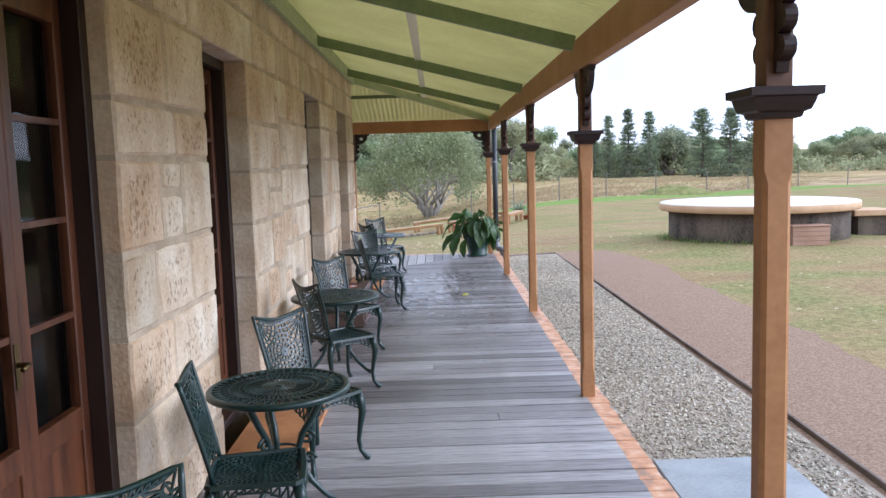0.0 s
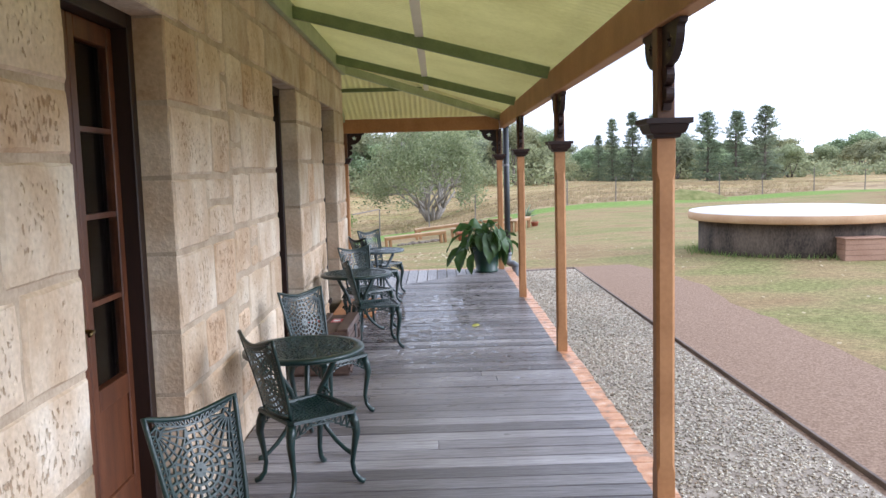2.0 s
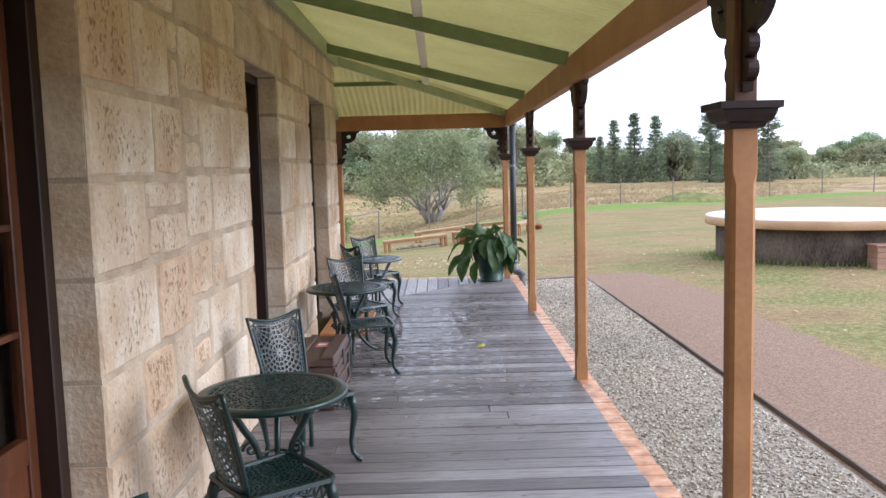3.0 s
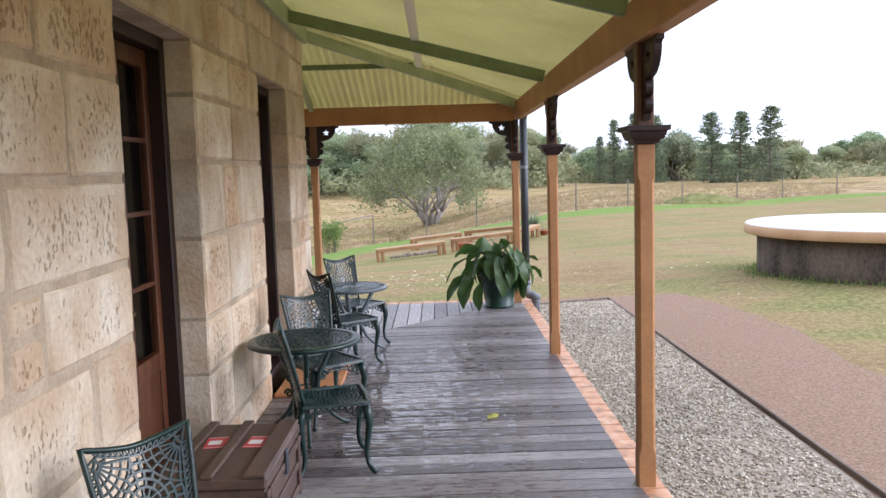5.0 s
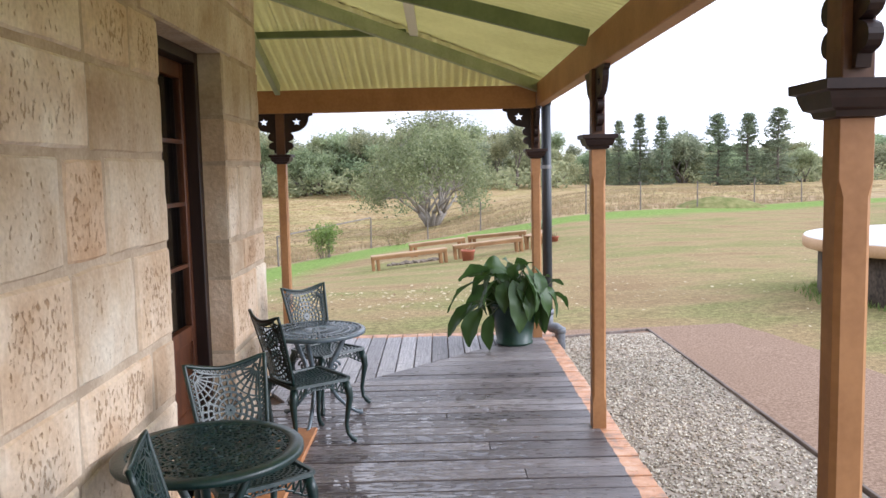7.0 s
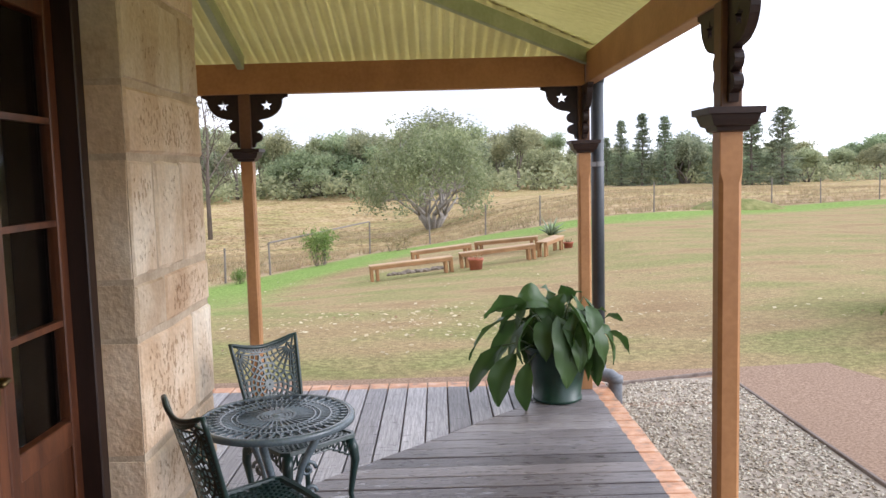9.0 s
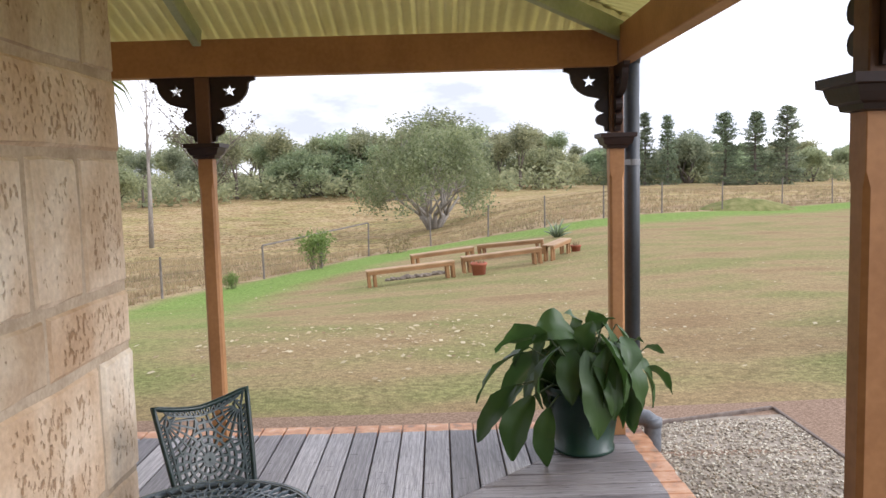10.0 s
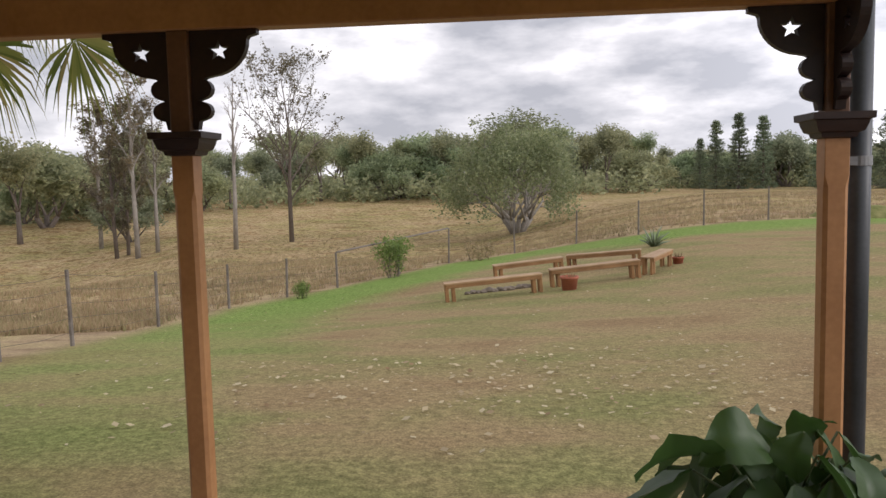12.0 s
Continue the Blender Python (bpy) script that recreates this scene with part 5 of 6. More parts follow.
def bench(x0, y0, x1, y1, label="long orange-brown timber bench on the lawn"):
    """A long plank bench that follows the fall of the lawn."""
    d = Vector((x1 - x0, y1 - y0))
    z0, z1 = ground_z(x0, y0), ground_z(x1, y1)
    l = math.hypot(d.length, z1 - z0)
    t = thing("garden_bench", Matrix.Translation((x0, y0, z0)) @ pose(0, 0, 0, 0, 0, math.degrees(math.atan2(d.y, d.x))) @ pose(0, 0, 0, 0, -math.degrees(math.asin((z1 - z0) / l)), 0), label, "bench", "lawn benches")
    for yy in (-0.075, 0.075):
        part("seat_plank", boxes((0, yy - 0.071, 0.345, l, yy + 0.071, 0.378), bevel=0.006), BENCH_TOP, t)
    for name, yy in (("front_rail", -0.125), ("back_rail", 0.125)):
        part(name, boxes((0.02, yy - 0.013, 0.275, l - 0.02, yy + 0.013, 0.343), bevel=0.004), BENCH_WOOD, t)
    for xx in (0.04, 0.17, l - 0.17, l - 0.04):
        for yy in (-0.085, 0.085):
            part("leg", boxes((xx - 0.032, yy - 0.026, -0.08, xx + 0.032, yy + 0.026, 0.345), bevel=0.004), BENCH_WOOD, t)
    return t


bench(-0.82, 27.36, 1.08, 27.72)
bench(0.04, 30.34, 1.64, 30.66)
bench(1.76, 30.92, 3.42, 30.52)
bench(1.26, 28.32, 3.10, 28.58)
bench(3.27, 28.78, 3.90, 30.05, "orange-brown timber bench closing the ring of benches")
for x, y, r, h in ((1.60, 27.60, 0.175, 0.29), (4.16, 30.2, 0.13, 0.17)):
    tb = thing("terracotta_tub", pose(x, y, ground_z(x, y) - 0.02), "terracotta coloured tub beside the benches", "plant tub", "tubs")
    part("tub", lathe(bmesh.new(), [(r * 0.78, 0), (r * 0.95, h * 0.82), (r * 1.04, h * 0.83), (r * 1.05, h), (r * 0.9, h), (r * 0.86, h * 0.86), (0.02, h * 0.86)], 28), TERRACOTTA, tb, "", True)
    bm = bmesh.new()
    rng = random.Random(int(x * 100))
    for k in range(14):
        a = rng.uniform(0, 6.28)
        tube(bm, [(0.4 * r * math.cos(a), 0.4 * r * math.sin(a), h * 0.85), (0.7 * r * math.cos(a), 0.7 * r * math.sin(a), h * 0.85 + rng.uniform(0.05, 0.16))], [0.012, 0.003], 4)
    part("dry_stems", bm, DRY_GRASS, tb, "withered stems")


def agave(x, y):
    t = thing("agave", pose(x, y, ground_z(x, y) - 0.02) @ Matrix.Scale(0.78, 4), "spiky grey-green agave behind the benches", "agave")
    rng = random.Random(4)
    for k in range(22):
        a = 2.4 * k
        e = 0.3 + 1.0 * (k / 22)
        l = rng.uniform(0.6, 0.9)
        bm = bmesh.new()
        tube(bm, [(0.05 * math.cos(a), 0.05 * math.sin(a), 0.02), (0.5 * l * math.cos(e) * math.cos(a), 0.5 * l * math.cos(e) * math.sin(a), 0.05 + 0.55 * l * math.sin(e)), (l * math.cos(e) * math.cos(a), l * math.cos(e) * math.sin(a), l * math.sin(e) + 0.02)], [0.035, 0.042, 0.005], 6, True, 0.35)
        part("leaf", bm, AGAVE_LEAF, t, "", True)


agave(4.33, 34.7)


def rock(x, y, s, rng):
    """A rough field stone of the old garden edging."""
    bm = bmesh.new()
    bmesh.ops.create_icosphere(bm, subdivisions=2, radius=1.0)
    off = rng.uniform(0, 50)
    for v in bm.verts:
        k = 1 + 0.35 * noise.noise(v.co * 1.6 + Vector((off, 0, 0)))
        v.co = Vector((v.co.x * k * s * 1.35, v.co.y * k * s, v.co.z * k * s * 0.7))
    ob = new("rock", link_mesh("rock", bm, EDGE_ROCK))
    ob.matrix_basis = pose(x, y, ground_z(x, y) + s * 0.25, 0, 0, rng.uniform(0, 180))
    tagged(ob, "rough brown-grey field stone edging the lawn by the benches", "rock", "edging rocks")


rng = random.Random(37)
for k in range(13):
    rock(-0.45 + 0.11 * k, 28.45 + 0.02 * k + rng.uniform(-0.05, 0.05), rng.uniform(0.06, 0.11), rng)

# ---- wire fence ----
fence = thing("wire_fence", pose(0, 0, 0), "sagging wire fence on grey timber posts round the lawn", "fence")
rng = random.Random(8)
tops = []
for i, (x, y) in enumerate(FENCE):
    z = ground_z(x, y)
    h = rng.uniform(1.15, 1.35) if i > 8 else rng.uniform(0.95, 1.1)
    bm = tube(bmesh.new(), [(x, y, z - 0.1), (x + rng.uniform(-0.03, 0.03), y, z + h)], [0.032, 0.028], 7)
    part("post", bm, FENCE_WOOD, fence)
    tops.append((x, y, z, h))
for k in range(5):
    bm = bmesh.new()
    f, line = 0.18 + 0.19 * k, []
    for a, b in zip(tops, tops[1:]):
        p, q = Vector((a[0], a[1], a[2] + a[3] * f)), Vector((b[0], b[1], b[2] + b[3] * f))
        line += [p, (p + q) / 2 - Vector((0, 0, 0.03))]
    tube(bm, line + [q], 0.0035, 3, False)
    part("wire", bm, WIRE, fence)
a, b = tops[7], tops[9]
part("top_rail", tube(bmesh.new(), [(a[0], a[1], a[2] + a[3]), (b[0], b[1], b[2] + b[3])], 0.026, 7), FENCE_WOOD, fence)


# ---- trees ----
def grow(rng, bm, p, d, length, radius, depth, tips, spread, sides=6, lift=0.15):
    n = 3
    pts, radii = [p.copy()], [radius]
    for i in range(n):
        d = (d + Vector((rng.uniform(-1, 1), rng.uniform(-1, 1), rng.uniform(-0.6, 1) * lift * 3)) * 0.16).normalized()
        p = p + d * length / n
        pts.append(p.copy())
        radii.append(radius * (1 - 0.45 * (i + 1) / n))
    tube(bm, pts, radii, sides)
    if depth == 0:
        tips.append((p, d))
        return
    for k in range(rng.choice((2, 3, 3))):
        a = rng.uniform(0, 2 * math.pi)
        o = d.orthogonal().normalized()
        o = Matrix.Rotation(a, 3, d) @ o
        nd = (d + o * rng.uniform(0.5, 1.0) * spread + Vector((0, 0, lift))).normalized()
        grow(rng, bm, pts[-1] if rng.random() < 0.7 else pts[-2], nd, length * rng.uniform(0.62, 0.85), radii[-1] * 0.72, depth - 1, tips, spread, max(4, sides - 1), lift)
    if depth <= 2:
        tips.append((p, d))


def leaves(rng, tips, per, size, scatter, flat=0.75):
    """Small leaf sprays round the twig ends."""
    verts, faces = [], []
    for p, d in tips:
        for k in range(per):
            r = scatter * rng.random() ** 0.5
            o = Vector((rng.gauss(0, 1), rng.gauss(0, 1), rng.gauss(0, 1) * flat)).normalized() * r
            c = p + o
            s = size * rng.uniform(0.6, 1.3)
            u = Vector((rng.gauss(0, 1), rng.gauss(0, 1), rng.gauss(0, 0.6))).normalized()
            v = u.cross(Vector((rng.gauss(0, 1), rng.gauss(0, 1), rng.gauss(0, 1)))).normalized()
            i = len(verts)
            verts += [c - u * s, c + v * s * 0.45, c + u * s, c - v * s * 0.45]
            faces.append((i, i + 1, i + 2, i + 3))
    return verts, faces


def tree(name, label, seed, trunk_h, trunk_r, length, depth, spread, per, size, scatter, bark, leaf, stems=1, lift=0.15, lean=0.75, low=0.0):
    rng = random.Random(seed)
    t = thing(name, Matrix(), label, "tree")
    bm, tips = bmesh.new(), []
    for s in range(stems):
        a = 2 * math.pi * s / max(1, stems) + rng.uniform(-0.3, 0.3)
        lean = 0.0 if stems == 1 else lean
        d0 = Vector((lean * math.cos(a), lean * math.sin(a), 1)).normalized()
        b0 = Vector((0.25 * trunk_r * math.cos(a) * (stems > 1), 0.25 * trunk_r * math.sin(a) * (stems > 1), -0.3))
        tube(bm, [b0, b0 + d0 * trunk_h * 0.5, b0 + d0 * trunk_h], [trunk_r * 1.35, trunk_r, trunk_r * 0.85], 9)
        for k in range(3 if stems == 1 else 2):
            aa = rng.uniform(0, 6.28) if stems > 1 else 2.1 * k + rng.uniform(-0.4, 0.4)
            o = Vector((math.cos(aa), math.sin(aa), 0)) * spread
            grow(rng, bm, b0 + d0 * trunk_h * rng.uniform(0.85, 1.0), (d0 + o * 0.8 + Vector((0, 0, lift))).normalized(), length, trunk_r * 0.62, depth, tips, spread, 6, lift)
    part("trunk", bm, bark, t, "", True)
    tips = [(p, d) for p, d in tips if p.z > low]
    verts, faces = leaves(rng, tips, per, size, scatter)
    me = bpy.data.meshes.new("crown")
    me.from_pydata(verts, [], faces)
    me.materials.append(leaf)
    ob = new("crown", me)
    ob.parent = t
    return t


def pine(seed, h, r, tier=0.047):
    """A dark araucaria: straight trunk, tiers of drooping boughs with tufted ends, gaps between."""
    rng = random.Random(seed)
    t = thing("pine", Matrix(), "tall dark hoop pine with tiered tufted boughs", "tree", "pines")
    bm = tube(bmesh.new(), [(0, 0, -0.3), (0.1, 0, h * 0.5), (0, 0, h)], [0.28, 0.18, 0.04], 7)
    tips = []
    z = h * 0.03
    while z < h * 0.98:
        f = (z - h * 0.03) / (h * 0.97)
        reach = r * (1 - f) ** 0.5 * rng.uniform(0.85, 1.05)
        for k in range(9):
            a = rng.uniform(0, 6.28)
            e = Vector((reach * math.cos(a), reach * math.sin(a), rng.uniform(-0.22, 0.1) * reach + 0.5 * f * reach)) * rng.uniform(0.55, 1.1)
            p = Vector((0, 0, z))
            tube(bm, [p, p + e * 0.6 + Vector((0, 0, -0.05)), p + e], [0.05, 0.035, 0.015], 4)
            for s in (0.4, 0.6, 0.8, 0.92, 1.0):
                tips.append((p + e * s, e))
        z += h * tier * rng.uniform(0.85, 1.17)
    part("trunk", bm, DARK_BARK, t)
    verts, faces = leaves(rng, tips, 8, 0.19, 0.5, 0.6)
    me = bpy.data.meshes.new("crown")
    me.from_pydata(verts, [], faces)
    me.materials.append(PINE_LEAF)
    ob = new("crown", me)
    ob.parent = t
    return t


def stand(ob, x, y, s=1.0, turn=0, squash=1.0, first=False, label=""):
    m = pose(x, y, ground_z(x, y) - 0.15, 0, 0, turn) @ Matrix.Diagonal((s, s, s * squash, 1))
    if first:
        ob.matrix_basis = m
        return ob
    c = copy_thing(ob, m)
    return tagged(c, label) if label else c


def toward(az, dist):
    return 0.75 + dist * math.sin(radians(az)), 11.0 + dist * math.cos(radians(az))


fig = tree("fig_tree", "broad grey-green fig tree with a pale many-stemmed trunk", 31, 2.3, 0.27, 3.0, 4, 1.1, 13, 0.17, 0.95, BARK, FIG_LEAF, 9, 0.02, 0.85, 1.9)
fig_top = max(v.co.z for c in fig.children for v in c.data.vertices)
fig_wide = max(v.co.x for c in fig.children for v in c.data.vertices) - min(v.co.x for c in fig.children for v in c.data.vertices)
stand(fig, 0.2, 88.5, 17.0 / fig_wide, 40, 11.2 / fig_top * fig_wide / 17.0, True)


def open_gum(name, label, seed, h, r, clear, limbs, bark, per, size, upright=1.25):
    """A gum with one leader and ascending limbs along it, leaves in thin sprays at the twig ends."""
    rng = random.Random(seed)
    t = thing(name, Matrix(), label, "tree")
    lean = [(0, 0, -0.3), (rng.uniform(-0.2, 0.2), rng.uniform(-0.2, 0.2), h * 0.3), (rng.uniform(-0.4, 0.4), rng.uniform(-0.4, 0.4), h * 0.62), (rng.uniform(-0.5, 0.5), rng.uniform(-0.5, 0.5), h * 0.96)]
    bm, tips = tube(bmesh.new(), lean, [h * 0.0155, h * 0.012, h * 0.007, h * 0.0015], 8), []

    def twig(p, d, length, radius, depth):
        bend = Vector((rng.uniform(-1, 1), rng.uniform(-1, 1), rng.uniform(0, 1.2))) * 0.16
        m = p + d * length * 0.5 + bend * length * 0.3
        e = p + (d + bend).normalized() * length
        tube(bm, [p, m, e], [radius, radius * 0.75, radius * 0.4], 5 if depth else 3, False)
        if depth == 0:
            tips.append((e, d))
            tips.append((m, d))
            return
        for k in range(5 if depth == 2 else 4):
            q = p.lerp(e, rng.uniform(0.35, 1.0))
            o = Matrix.Rotation(rng.uniform(0, 6.28), 3, d) @ d.orthogonal().normalized()
            twig(q, (d + o * rng.uniform(0.35, 0.75) + Vector((0, 0, 0.25))).normalized(), length * rng.uniform(0.38, 0.6), radius * 0.45, depth - 1)
    for k in range(limbs):
        f = clear + (0.93 - clear) * (k + rng.uniform(0, 0.8)) / limbs
        a = 2.4 * k + rng.uniform(-0.5, 0.5)
        z = h * f
        p = Vector(lean[1]).lerp(Vector(lean[3]), max(0, (f - 0.3) / 0.66))
        p.z = z
        u = (f - clear) / (1 - clear)
        reach = r * (0.55 + 0.9 * u - 1.2 * u * u) * rng.uniform(0.8, 1.2)
        d = Vector((math.cos(a), math.sin(a), upright * rng.uniform(0.8, 1.2))).normalized()
        twig(p, d, reach * 1.5, h * 0.0052 * (1.1 - u), 2)
    part("trunk", bm, bark, t, "", True)
    if per:
        verts, faces = leaves(rng, tips, per, size, 0.42)
        me = bpy.data.meshes.new("crown")
        me.from_pydata(verts, [], faces)
        me.materials.append(GUM_LEAF)
        new("crown", me).parent = t
    return t


gum = open_gum("gum_tree", "slender olive gum tree with sparse open crown", 44, 17.0, 5.2, 0.24, 20, DARK_BARK, 4, 0.16)
stand(gum, -22.38, 91.18, 1.0, 0, 1.0, True)
pale_gum = open_gum("pale_gum_tree", "pale-trunked gum tree with thin crown", 47, 18.5, 2.7, 0.34, 15, BARK, 3, 0.17, 1.6)
stand(pale_gum, -37.18, 88.36, 1.0, 0, 1.0, True)
stand(pale_gum, -35.90, 90.04, 0.8, 120, 1.0)
stand(pale_gum, -46.17, 98.01, 0.88, 200, 1.0)
grey_gum = open_gum("grey_gum_tree", "grey gum tree with a ragged leafy crown", 49, 15.5, 3.0, 0.12, 18, DARK_BARK, 5, 0.18, 1.3)
stand(grey_gum, -40.61, 90.78, 1.0, 0, 1.0, True)
stand(grey_gum, -39.93, 91.86, 0.9, 140, 1.1)
bare = open_gum("bare_tree", "bare pale dead-looking tree with thin upright limbs", 52, 16.5, 1.5, 0.45, 9, BARK, 0, 0.1, 2.6)
stand(bare, -25.99, 85.09, 1.0, 0, 1.0, True)
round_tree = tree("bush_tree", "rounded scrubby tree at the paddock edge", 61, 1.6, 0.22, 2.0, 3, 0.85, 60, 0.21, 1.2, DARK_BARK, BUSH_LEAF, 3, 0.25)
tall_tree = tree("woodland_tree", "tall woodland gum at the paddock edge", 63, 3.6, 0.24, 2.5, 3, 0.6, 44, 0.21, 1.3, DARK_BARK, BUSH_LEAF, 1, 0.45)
stand(round_tree, *toward(-31.5, 118), 1.6, 10, 1.0, True)
stand(tall_tree, *toward(-33, 108), 1.2, 30, 1.0, True)
def crown_height(ob):
    return max(v.co.z for c in ob.children for v in c.data.vertices)


H_ROUND, H_TALL = crown_height(round_tree), crown_height(tall_tree)
wispy = tree("wispy_gum", "pale wispy gum rising behind the fig tree", 66, 5.0, 0.25, 2.3, 4, 0.95, 8, 0.15, 0.7, BARK, FIG_LEAF, 1, 0.28)
wispy_wide = max(v.co.x for c in wispy.children for v in c.data.vertices) - min(v.co.x for c in wispy.children for v in c.data.vertices)
stand(wispy, -1.0, 104, 11.5 / wispy_wide, 60, 13.2 / crown_height(wispy) * wispy_wide / 11.5, True)
for az, d, h in ((-26.5, 100, 3.6), (-8.5, 138, 6.5), (-6.8, 142, 7.2), (-5.2, 136, 6.0), (-3.8, 140, 6.8)):
    stand(round_tree, *toward(az, d), h / H_ROUND, az * 30, 1.0)
rng = random.Random(17)
az = -62.0
while az < 54:
    d = rng.uniform(128, 150) if az < 9 else rng.uniform(165, 195)
    if -40 < az < -18:
        d = rng.uniform(118, 135)
    kind, h = (round_tree, H_ROUND) if rng.random() < 0.5 else (tall_tree, H_TALL)
    want = rng.uniform(3.6, 6.6) if kind is round_tree else rng.uniform(6.0, 10.6)
    if az > 6:
        kind, h, want = round_tree, H_ROUND, rng.uniform(3.6, 5.6)
    stand(kind, *toward(az, d), want / h, rng.uniform(0, 360), 1.0)
    az += rng.uniform(1.0, 2.4)
az = -64.0
while az < 56:
    d = rng.uniform(195, 240)
    kind, h = (tall_tree, H_TALL) if rng.random() < 0.6 else (round_tree, H_ROUND)
    stand(kind, *toward(az, d), (rng.uniform(6.5, 11.0) if az < 11 else rng.uniform(4.5, 6.0)) / h, rng.uniform(0, 360), 1.0)
    az += rng.uniform(1.1, 1.9)


def scrub():
    """Low undergrowth that closes the woods down to the ground."""
    rng = random.Random(19)
    verts, faces = [], []
    for k in range(2400):
        az = rng.uniform(-64, 56)
        near = 124 if az < 9 else 158
        d = near + 110 * rng.random() ** 1.4
        x, y = toward(az, d)
        z = ground_z(x, y)
        w, h = rng.uniform(1.2, 2.8), rng.uniform(1.6, 4.2) * (1.25 if az < 9 else 0.9)
        tips = [(Vector((x + rng.gauss(0, w * 0.6), y + rng.gauss(0, w * 0.6), z + h * rng.uniform(0.05, 0.85))), None) for _ in range(6)]
        v, f = leaves(rng, tips, 8, 0.42, w * 0.55)
        o = len(verts)
        verts += v
        faces += [tuple(i + o for i in q) for q in f]
    cloud("undergrowth", verts, faces, BUSH_LEAF, "green undergrowth along the far woods, paled in colour for haze", "scrub")


scrub()
p = pine(71, 12.6, 3.6)
stand(p, *toward(19.5, 146), 1.0, 0, 1.0, True)
for az, d, s in ((21.4, 146, 0.99), (23.3, 145, 1.04)):
    stand(p, *toward(az, d), s, az * 40, 1.0)
thin_pine = pine(73, 13.2, 2.5, 0.055)
stand(thin_pine, *toward(14.3, 150), 1.0, 0, 1.0, True)
for az, d, s in ((12.9, 152, 0.92), (15.8, 150, 0.95), (11.9, 156, 0.7)):
    stand(thin_pine, *toward(az, d), s, az * 40, 1.0)
for az, d, h in ((17.2, 162, 6.6), (16.3, 166, 4.6), (18.3, 166, 4.4), (13.6, 166, 4.6), (24.8, 160, 4.2), (20.4, 166, 3.8), (22.3, 166, 3.8), (11.4, 164, 4.6)):
    stand(round_tree, *toward(az, d), h / H_ROUND, az * 50, 1.0)




# shrubs along the fence
shrub = tree("garden_shrub", "light green straggly shrub at the fence", 81, 0.28, 0.016, 0.40, 2, 0.5, 9, 0.04, 0.17, DARK_BARK, SHRUB_LEAF, 9, 0.5, 0.45)
stand(shrub, -3.05, 35.0, 1.0, 0, 1.45, True)
stand(shrub, -4.7, 31.0, 0.38, 70, 1.1)
dry_shrub = tree("dry_shrub", "dry brown shrub at the fence", 83, 0.25, 0.02, 0.35, 2, 0.6, 5, 0.05, 0.14, DARK_BARK, DRY_GRASS, 4, 0.4)
stand(dry_shrub, -0.8, 39.8, 1.1, 0, 1.0, True)


def palm(x, y):
    z = ground_z(x, y)
    t = thing("fan_palm", pose(x, y, z), "fan palm with yellow-green drooping fronds", "palm")
    rng = random.Random(9)
    top = 2.75 - z
    part("trunk", tube(bmesh.new(), [(0, 0, -0.2), (0.04, 0, top * 0.5), (0, 0.03, top)], [0.17, 0.14, 0.13], 10), DARK_BARK, t, "", True)
    # hub of each fan from the crown, and the way it hangs
    fans = [((1.03, 0.0, -0.24), (0.78, -0.1, -0.62)), ((0.44, -0.1, -0.28), (0.35, 0.2, -0.92)), ((0.62, 0.5, 0.25), (0.8, 0.5, -0.3))]
    for k in range(13):
        a = radians(95 + 14 * k)
        e = rng.uniform(-0.3, 0.9)
        l = rng.uniform(0.8, 1.2)
        fans.append(((l * math.cos(a) * math.cos(e), l * math.sin(a) * math.cos(e), l * math.sin(e)), (math.cos(a), math.sin(a), math.sin(e) - 0.7)))
    for hub, out in fans:
        hub, out = Vector(hub) + Vector((0, 0, top)), Vector(out).normalized()
        root = Vector((0, 0, top))
        bm = tube(bmesh.new(), [root, (root + hub) / 2 + Vector((0, 0, 0.14)), hub], [0.022, 0.016, 0.012], 5)
        side = out.cross(Vector((0.15, 1, 0.1))).normalized()
        for j in range(34):
            b = radians(-112 + 224 * j / 33)
            dd = (out * math.cos(b) + side * math.sin(b)).normalized()
            ln = rng.uniform(0.46, 0.58) * (1 - 0.22 * abs(b) / 2)
            w = side * math.cos(b) - out * math.sin(b)
            lift = out.cross(side) * rng.uniform(-0.03, 0.03)
            m1 = hub + dd * ln * 0.5 + lift
            m2 = hub + dd * ln * 0.78 + lift - Vector((0, 0, 0.03))
            tip = hub + dd * ln - Vector((0, 0, rng.uniform(0.12, 0.28)))
            v = [bm.verts.new(q) for q in (hub, m1 + w * 0.016, m2 + w * 0.008, tip, m2 - w * 0.008, m1 - w * 0.016)]
            bm.faces.new((v[0], v[1], v[5]))
            bm.faces.new((v[1], v[2], v[4], v[5]))
            bm.faces.new((v[2], v[3], v[4]))
        part("frond", bm, PALM_LEAF, t)
    return t


palm(-3.2, 16.8)

# low grassy mound by the fence
bm = bmesh.new()
rows = []
for i in range(9):
    r = i / 8
    rows.append([bm.verts.new((2.6 * r * math.cos(a), 1.5 * r * math.sin(a), 0.75 * (1 - r * r) ** 1.0 * (1 + 0.25 * noise.noise((3 * r * math.cos(a), 3 * r * math.sin(a), 1))) - 0.12)) for a in [2 * math.pi * k / 28 for k in range(28)]])
for a, b in zip(rows, rows[1:]):
    for k in range(28):
        bm.faces.new((a[k], b[k], b[(k + 1) % 28], a[(k + 1) % 28]))
bmesh.ops.remove_doubles(bm, verts=bm.verts[:], dist=0.001)
bmesh.ops.recalc_face_normals(bm, faces=bm.faces[:])
mound = new("mound", link_mesh("mound", bm, WEEDS, True))
mound.matrix_basis = pose(14.0, 45.0, ground_z(14, 45)) @ Matrix.Diagonal((0.9, 0.9, 0.8, 1))
